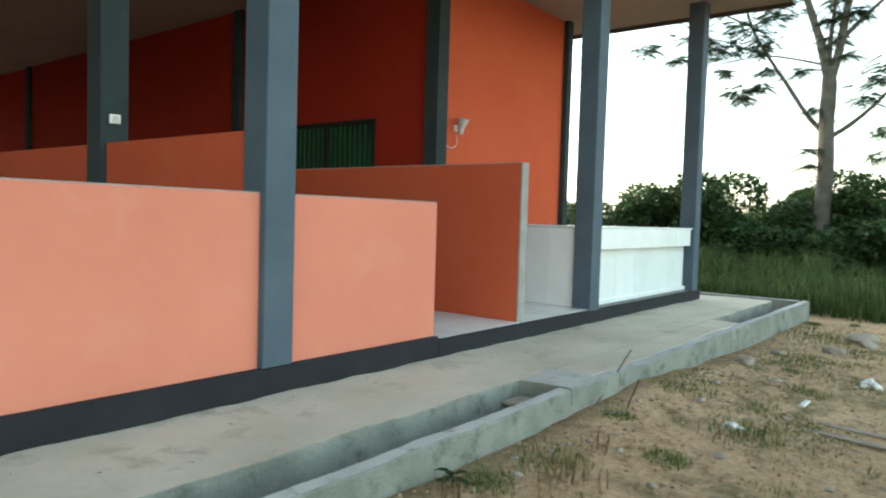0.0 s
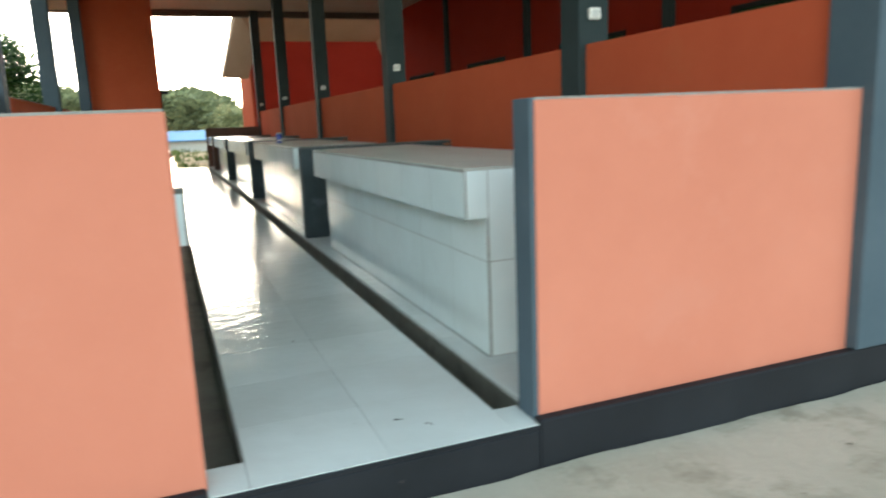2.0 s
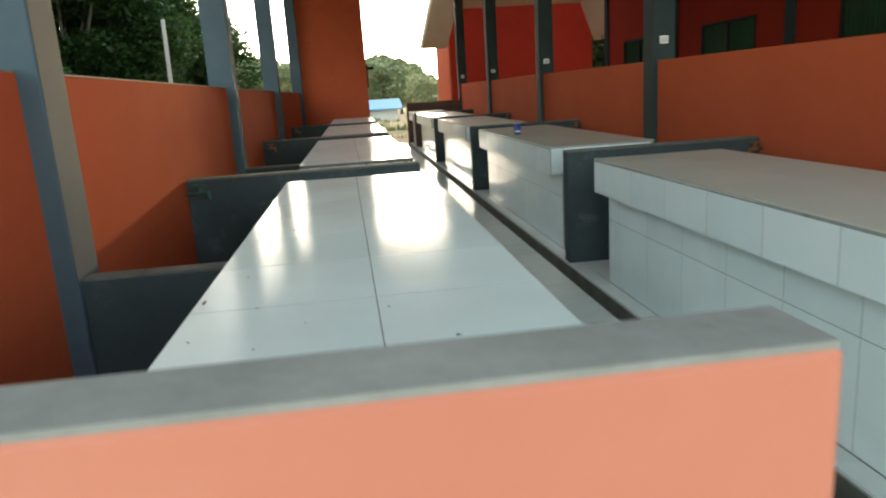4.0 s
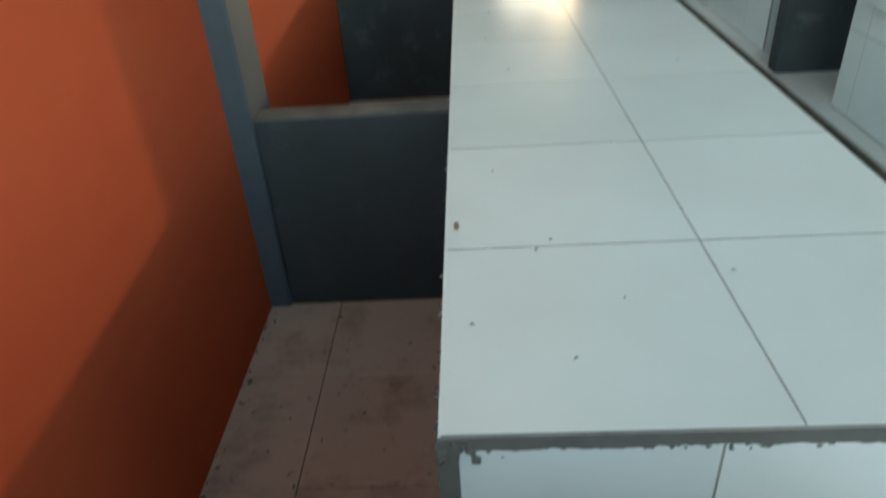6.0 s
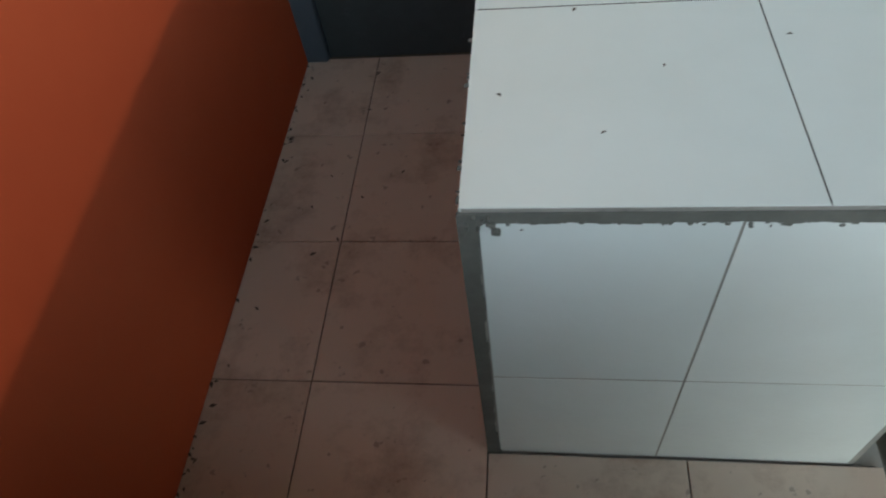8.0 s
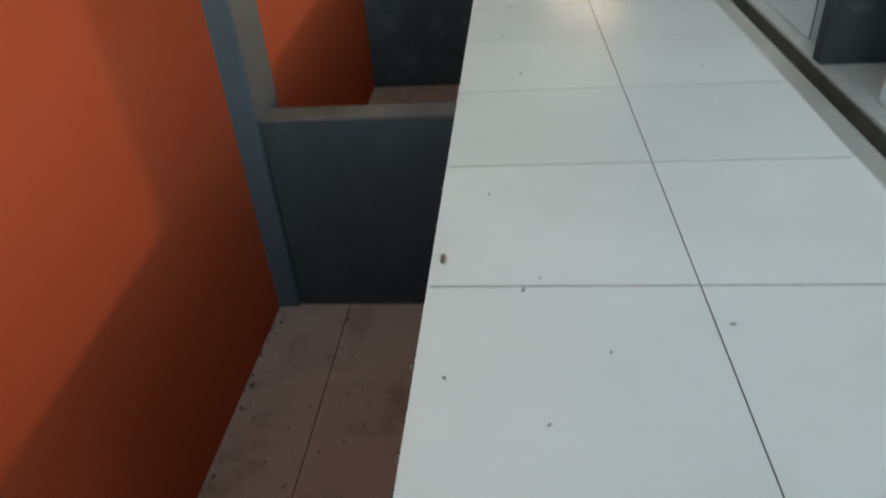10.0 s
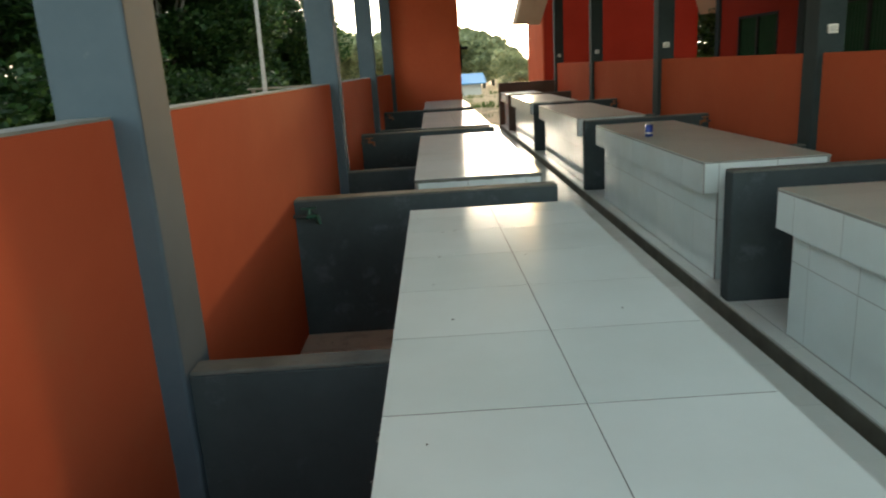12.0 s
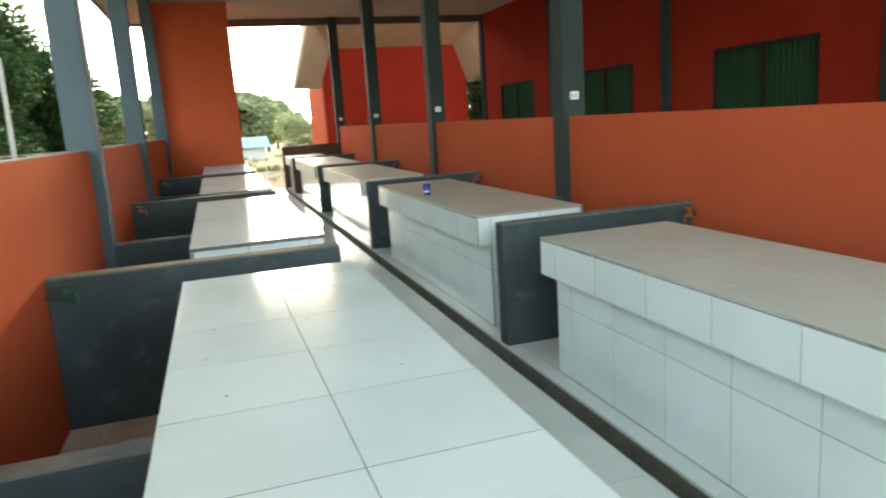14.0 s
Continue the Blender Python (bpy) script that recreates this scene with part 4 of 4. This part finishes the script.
# north side: trees with haze mixed into the leaf colour, a bush near the aisle's end
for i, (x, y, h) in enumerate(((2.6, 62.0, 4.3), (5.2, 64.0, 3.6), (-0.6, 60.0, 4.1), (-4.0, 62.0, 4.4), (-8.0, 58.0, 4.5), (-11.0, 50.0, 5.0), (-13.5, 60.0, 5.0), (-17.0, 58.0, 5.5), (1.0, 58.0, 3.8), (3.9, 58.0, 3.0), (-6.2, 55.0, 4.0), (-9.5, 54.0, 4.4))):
    tree(x, y, h, 1.5, "distant green tree with haze in its leaf colour", LEAF_HAZED, 12000, 0.36, 200 + i, clear=0.2, spread=0.45)
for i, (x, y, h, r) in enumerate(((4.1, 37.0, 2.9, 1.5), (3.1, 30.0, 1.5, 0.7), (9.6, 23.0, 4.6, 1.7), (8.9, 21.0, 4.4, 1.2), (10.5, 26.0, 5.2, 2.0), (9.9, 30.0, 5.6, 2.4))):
    shrub(x, y, h, r, 220 + i, LEAF_HAZED if i < 2 else LEAF, 5000 if i < 2 else 11000, 0.15)

hut = thing("far_building", 1.6, 46.0, DIRT_Z, "distant low building with a blue roof", "building")
part("wall", B(-4.0, 1.2, 0, 4.0, 0, 0.85), PALE_WALL, hut)
bm = bmesh.new()
v = [bm.verts.new(p) for p in ((-4.3, -0.4, 0.75), (1.5, -0.4, 0.75), (1.5, 2.0, 1.35), (-4.3, 2.0, 1.35), (1.5, 4.4, 0.75), (-4.3, 4.4, 0.75))]
bm.faces.new((v[0], v[1], v[2], v[3])), bm.faces.new((v[3], v[2], v[4], v[5]))
rf = part("roof", bm, BLUE_ROOF, hut, "bright blue sheet roof")
rf.modifiers.new("thick", "SOLIDIFY").thickness = 0.06

pole = thing("pole", -3.92, 15.0, DIRT_Z, "slim pale upright pole standing outside", "pole")
part("shaft", rod(bmesh.new(), (0, 0, 0), (0.05, 0, 3.42), 0.05, 0.04, 12), PALE_WALL, pole)

fence = thing("fence_rail", -3.3, 15.15, DIRT_Z, "low weathered wooden rail on posts beside the pole", "fence")
part("rail", B(-1.0, 0.55, -0.03, 0.03, 1.63, 1.67, 0.006), WOOD, fence)
for x in (-0.9, 0.45):
    part("post", B(x - 0.035, x + 0.035, 0.031, 0.1, 0, 1.66, 0.006), WOOD, fence)

# ---- weeds and grass ----
def grass(name, spots, blades, height, label, seed, mat=None, width=0.012):
    r = np.random.default_rng(seed)
    vs, fs = [], []
    for x, y, rad, hh in spots:
        for _ in range(blades):
            a, d = r.uniform(0, 6.283), rad * r.uniform(0, 1) ** 0.6
            px, py = x + d * math.cos(a), y + d * math.sin(a)
            pz = ground_height(px, py) - 0.01 if (0 <= px <= 16 and -8 <= py <= -1.2) else DIRT_Z - 0.02
            h = height * hh * r.uniform(0.4, 1.0)
            la, w = r.uniform(0, 6.283), width * r.uniform(0.6, 1.4)
            lx, ly = math.cos(la) * h * r.uniform(0.1, 0.7), math.sin(la) * h * r.uniform(0.1, 0.7)
            wx, wy = -math.sin(la) * w, math.cos(la) * w
            k = len(vs)
            vs += [(px - wx, py - wy, pz), (px + wx, py + wy, pz), (px + lx * 0.4 + wx * 0.8, py + ly * 0.4 + wy * 0.8, pz + h * 0.65), (px + lx * 0.4 - wx * 0.8, py + ly * 0.4 - wy * 0.8, pz + h * 0.65), (px + lx, py + ly, pz + h * 0.95)]
            fs += [(k, k + 1, k + 2, k + 3), (k + 3, k + 2, k + 4)]
    me = bpy.data.meshes.new(name)
    me.from_pydata(vs, [], fs)
    me.materials.append(mat or GRASS)
    return tagged(new(name, me), label, "grass", kind="stuff")


rg = random.Random(11)
spots = [(rg.uniform(1.0, 11.0), -1.35 - abs(rg.gauss(0, 1.3)), rg.uniform(0.06, 0.3), rg.uniform(0.3, 1.0)) for _ in range(70)]
spots += [(4.5, -2.1, 0.22, 1.3), (3.18, -1.54, 0.2, 1.1), (5.1, -1.5, 0.25, 1.0), (7.35, -1.87, 0.4, 1.3), (3.71, -1.92, 0.12, 1.0), (4.43, -2.4, 0.4, 0.8), (9.26, -1.68, 0.5, 1.6), (8.5, -2.6, 0.6, 1.4), (4.9, -2.1, 0.3, 0.7), (2.7, -1.45, 0.15, 0.9)] * 2
grass("weed_tufts", spots, 110, 0.07, "low tufts of green and dry weeds", 3, width=0.0028)
spots = [(11.8 + rg.uniform(0, 3.5), -4.0 + rg.uniform(0, 9.0), 0.4, rg.uniform(0.5, 1.0)) for _ in range(130)]
spots += [(13.5 + rg.uniform(0, 2.5), -3.0 + rg.uniform(0, 8.0), 0.3, rg.uniform(1.0, 1.5)) for _ in range(40)]
grass("tall_grass", spots, 130, 0.8, "high unmown green grass at the edge of the thicket", 4, GRASS_TALL, 0.007)
spots = [(rg.uniform(-1.0, 9.0), 24 + rg.uniform(0, 22), 0.6, rg.uniform(0.4, 1.0)) for _ in range(60)]
grass("far_grass", spots, 25, 0.5, "sparse dry grass beyond the building", 6, width=0.03)

# broad-leaved seedling and rods by the gutter
sd = thing("seedling", 2.56, -1.37, ground_height(2.56, -1.37) - 0.01, "young broad-leaved weed beside the gutter", "plant")
bm = rod(bmesh.new(), (0, 0, 0), (0.01, 0, 0.22), 0.006, 0.004, 6)
part("stem", bm, LEAF, sd)
for i in range(7):
    a = i * 2.4
    bm = bmesh.new()
    z = 0.1 + 0.02 * i
    dx, dy = math.cos(a), math.sin(a)
    prof = [(0.0, 0.004, z), (0.05, 0.028, z + 0.025), (0.09, 0.026, z + 0.02), (0.14, 0.0, z - 0.01)]
    l = [bm.verts.new((dx * d - dy * w, dy * d + dx * w, h)) for d, w, h in prof[:3]]
    c = [bm.verts.new((dx * d, dy * d, h - 0.006)) for d, w, h in prof]
    r = [bm.verts.new((dx * d + dy * w, dy * d - dx * w, h)) for d, w, h in prof[:3]]
    for j in range(2):
        bm.faces.new((l[j], c[j], c[j + 1], l[j + 1])), bm.faces.new((c[j], r[j], r[j + 1], c[j + 1]))
    bm.faces.new((l[2], c[2], c[3])), bm.faces.new((c[2], r[2], c[3]))
    part("leaf", bm, LEAF, sd)
sd.scale = (0.7, 0.7, 0.38)
for a, b in (((4.244, -1.240, -0.257), (4.893, -1.200, -0.028)), ((4.067, -1.449, -0.400), (4.554, -1.409, -0.147))):
    r = thing("iron_rod", *a, "thin rusty iron rod sticking up from the ground", "rod", "iron rods")
    part("rod_bar", rod(bmesh.new(), (0, 0, -0.05), tuple(q - p for p, q in zip(a, b)), 0.006, 0.005, 6), STEEL, r)

# planks, rubble and litter on the sand
for x, y, ln, rz in ((4.95, -2.56, 0.5, -98), (5.2, -2.6, 0.5, -94)):
    ob = tagged(part("plank", B(-ln / 2, ln / 2, -0.024, 0.024, 0, 0.016, 0.004), WOOD), "weathered grey plank lying on the sand", "plank", "loose planks")
    ob.matrix_world = pose(x, y, ground_height(x, y) + 0.003, 0, 0, rz)
rs = random.Random(21)


def stone(x, y, s, mat, name, label, category, group="", rough=0.45):
    bm = bmesh.new()
    bmesh.ops.create_icosphere(bm, subdivisions=3 if rough > 1 else 2, radius=s)
    o = rs.uniform(0, 50)
    for v in bm.verts:
        k = 1 + rough * noise.noise((v.co.x / s + o, v.co.y / s, v.co.z / s))
        v.co = Vector((v.co.x * k, v.co.y * k * 0.8, v.co.z * k * 0.5))
    ob = part(name, bm, mat)
    ob.matrix_world = pose(x, y, ground_height(x, y) + s * 0.2, 0, 0, rs.uniform(0, 360))
    return tagged(ob, label, category, group)


for x, y, s in ((6.86, -1.49, 0.09), (6.7, -1.55, 0.06), (9.4, -2.1, 0.16), (9.1, -2.2, 0.11), (8.2, -2.0, 0.1), (4.2, -1.45, 0.03), (4.9, -1.7, 0.04), (5.6, -1.6, 0.04), (3.6, -1.7, 0.025), (7.6, -1.6, 0.07), (5.1, -2.2, 0.03), (6.2, -1.9, 0.045), (3.3, -2.0, 0.03), (4.0, -2.1, 0.03), (2.9, -1.5, 0.025)):
    stone(x, y, s, STONE, "stone", "rough grey stone lying on the sand", "stone", "scattered stones")
for _ in range(130):
    x, y = rs.uniform(2.2, 9.5), -1.3 - abs(rs.gauss(0, 0.9))
    stone(x, y, rs.uniform(0.008, 0.025), STONE, "pebble", "small pale pebble on the sand", "pebble", "scattered pebbles")
stone(4.6, -2.02, 0.05, PLASTIC, "plastic_bag", "crumpled white plastic bag", "litter", "litter", 1.1)
stone(6.7, -2.5, 0.085, PLASTIC, "plastic_bag", "crumpled white plastic bag", "litter", "litter", 1.1)
bt = thing("plastic_strip", 5.58, -2.22, ground_height(5.58, -2.22), "pale green strip of plastic litter", "litter", "litter")
part("strip", B(-0.1, 0.1, -0.02, 0.02, 0, 0.02, 0.006), GLASSY, bt)

def clods(name, count, label, seed):
    """Loose crumbs of earth strewn over the sand, denser near the kerb."""
    r = np.random.default_rng(seed)
    vs, fs = [], []
    for _ in range(count):
        x, y = r.uniform(1.2, 10.5), -1.27 - abs(r.normal(0, 1.1))
        s = 0.004 + 0.018 * r.uniform() ** 3
        z, a = ground_height(x, y) + s * 0.25, r.uniform(0, 6.283)
        c, d = math.cos(a), math.sin(a)
        i = len(vs)
        for px, py, pz in ((1, 0, 0), (0, 0.8, 0), (-0.9, 0, 0), (0, -0.7, 0), (0.15, 0.1, 0.65), (0, 0, -0.5)):
            k = s * r.uniform(0.75, 1.25)
            vs.append((x + (px * c - py * d) * k, y + (px * d + py * c) * k, z + pz * k))
        for j in range(4):
            fs += [(i + j, i + (j + 1) % 4, i + 4), (i + (j + 1) % 4, i + j, i + 5)]
    me = bpy.data.meshes.new(name)
    me.from_pydata(vs, [], fs)
    me.materials.append(CLOD)
    return tagged(new(name, me), label, "earth", kind="stuff")


clods("earth_clods", 6000, "small loose clods of earth strewn over the sand", 51)
grass("dead_stalks", [(2.78, -1.72, 0.12, 1.0), (3.05, -1.78, 0.1, 0.9), (3.5, -1.62, 0.08, 0.6), (4.3, -2.0, 0.15, 0.5), (2.4, -1.5, 0.1, 0.7)], 16, 0.28, "thin dead brown stalks standing in the sand", 53, STRAW, 0.003)

# dead leaves and crumbs on counter and floor
def crumbs(name, places, z, label, seed, big=1.0):
    r = np.random.default_rng(seed)
    vs, fs = [], []
    for x, y in places:
        a, s = r.uniform(0, 6.28), big * r.uniform(0.004, 0.009)
        c, d = math.cos(a) * s, math.sin(a) * s
        k = len(vs)
        vs += [(x - c, y - d, z), (x + d * 0.45, y - c * 0.45, z + 0.003), (x + c, y + d, z + 0.001), (x - d * 0.45, y + c * 0.45, z + 0.002)]
        fs.append((k, k + 1, k + 2, k + 3))
    me = bpy.data.meshes.new(name)
    me.from_pydata(vs, [], fs)
    me.materials.append(GRIME)
    return tagged(new(name, me), label, "debris", kind="stuff")


rc = random.Random(77)
spots = [(-0.415, 1.078), (-0.441, 1.048), (-0.326, 0.911), (-0.414, 0.783), (-0.153, 0.969), (-0.034, 0.748), (-0.5, 1.343), (-0.548, 0.86)]
spots += [(rc.uniform(-0.57, 0.18), rc.uniform(1.3, 3.4)) for _ in range(10)]
crumbs("counter_debris", spots, 0.7665, "few dry leaf crumbs on the counter top", 31)
spots = [(-0.862, 1.451), (-0.965, 1.357), (-0.991, 1.886), (-0.997, 1.713), (-1.101, 1.324), (-1.009, 1.211), (-1.067, 1.163), (-1.177, 0.996), (-1.066, 1.437), (-1.228, 1.596)]
spots += [(-1.236 + abs(rc.gauss(0, 0.012)), rc.uniform(0.5, 1.95)) for _ in range(40)]
crumbs("floor_debris", spots, 0.001, "dry leaf crumbs and dirt along the wall foot", 32, 1.2)
crumbs("aisle_debris", [(0.76, 0.2), (0.775, 0.195), (0.84, 0.13), (0.85, 0.12), (0.6, 1.2)], 0.001, "few crumbs on the aisle floor", 33, 1.6)
crumbs("apron_debris", [(3.182, -0.285), (3.2, -0.28), (1.4, -0.54)] + [(rc.uniform(0.5, 9.0), rc.uniform(-0.75, -0.1)) for _ in range(45)], -0.132, "small dirt crumbs on the concrete apron", 34, 1.6)
mk = thing("dry_leaf", -0.571, 1.132, 0.767, "small curled dry leaf on the counter", "leaf")
part("blade", B(-0.004, 0.004, -0.011, 0.011, 0, 0.004, 0.0015), GRIME, mk)

# ---- floor tiles, piece by piece ----
def tile_strip(xs, y0, y1, step, mat):
    ys = [y0]
    while ys[-1] < y1 - 0.05:
        ys.append(min(ys[-1] + step, y1))
    for a, b in zip(xs, xs[1:]):
        for c, d in zip(ys, ys[1:]):
            e = 0.0017 if mat is TILE_DIRTY else 0.001
            tile("tile", floor, mat, a + e, b - e, c + e, d - e, -0.0115, 0.0)


part("joint_bed", B(-1.24, -0.594, 0.1, 1.984, -0.013, -0.004), GRIME, floor, "dark dirt in the tile joints")
tile_strip([-1.24, -1.0, -0.594], 0.405, 1.97, 0.4, TILE_DIRTY)
tile_strip([-1.24, -1.0, -0.594], 0.1, 0.405, 0.4, TILE_DIRTY)
tile_strip([-1.24, -1.0, -0.594], 2.08, 14.8, 0.4, TILE_DIRTY)
tile_strip([-0.594, -0.2, 0.165], 3.53, 4.43, 0.45, TILE_FLOOR)
tile_strip([-0.594, -0.2, 0.165], 0.1, 0.655, 0.4, TILE_DIRTY)
tile_strip([0.275, 0.675, 1.075], -0.035, NORTH, 0.4, TILE_FLOOR)
tile_strip([0.165, 0.275], -0.035, 0.13, 0.2, TILE_FLOOR)
tile_strip([1.075, 1.16], -0.035, 0.13, 0.2, TILE_FLOOR)
tile_strip([1.195, 1.287], 0.13, NORTH, 0.4, TILE_FLOOR)
tile_strip([1.195, 1.6, 2.0], 0.13, 0.6, 0.47, TILE_FLOOR)
for k in range(3):
    tile_strip([1.289, 1.65, 2.0], 3.513 + BAY * k, 4.022 + BAY * k, 0.4, TILE_FLOOR)
    tile_strip([1.289, 1.65, 2.0], 4.138 + BAY * k, 4.452 + BAY * k, 0.4, TILE_FLOOR)
tile_strip([2.0, 2.285, 2.57], 0.13, NORTH, 0.4, TILE_DIRTY)
tile_strip([4.11, 4.495, 4.88, 5.26], -0.035, 2.0, 0.4, TILE_FLOOR)
tile_strip([5.36, 5.77, 6.18, 6.6], -0.035, 2.0, 0.4, TILE_FLOOR)
bm = B(2.69, 5.255, 2.0, NORTH, -0.0115, 0.0)
box(bm, 2.69, 4.11, 0.12, 2.0, -0.0115, 0.0)
box(bm, 5.365, 6.45, 2.0, NORTH, -0.0115, 0.0)
part("tiled_field", bm, TILE_FLOOR, floor)
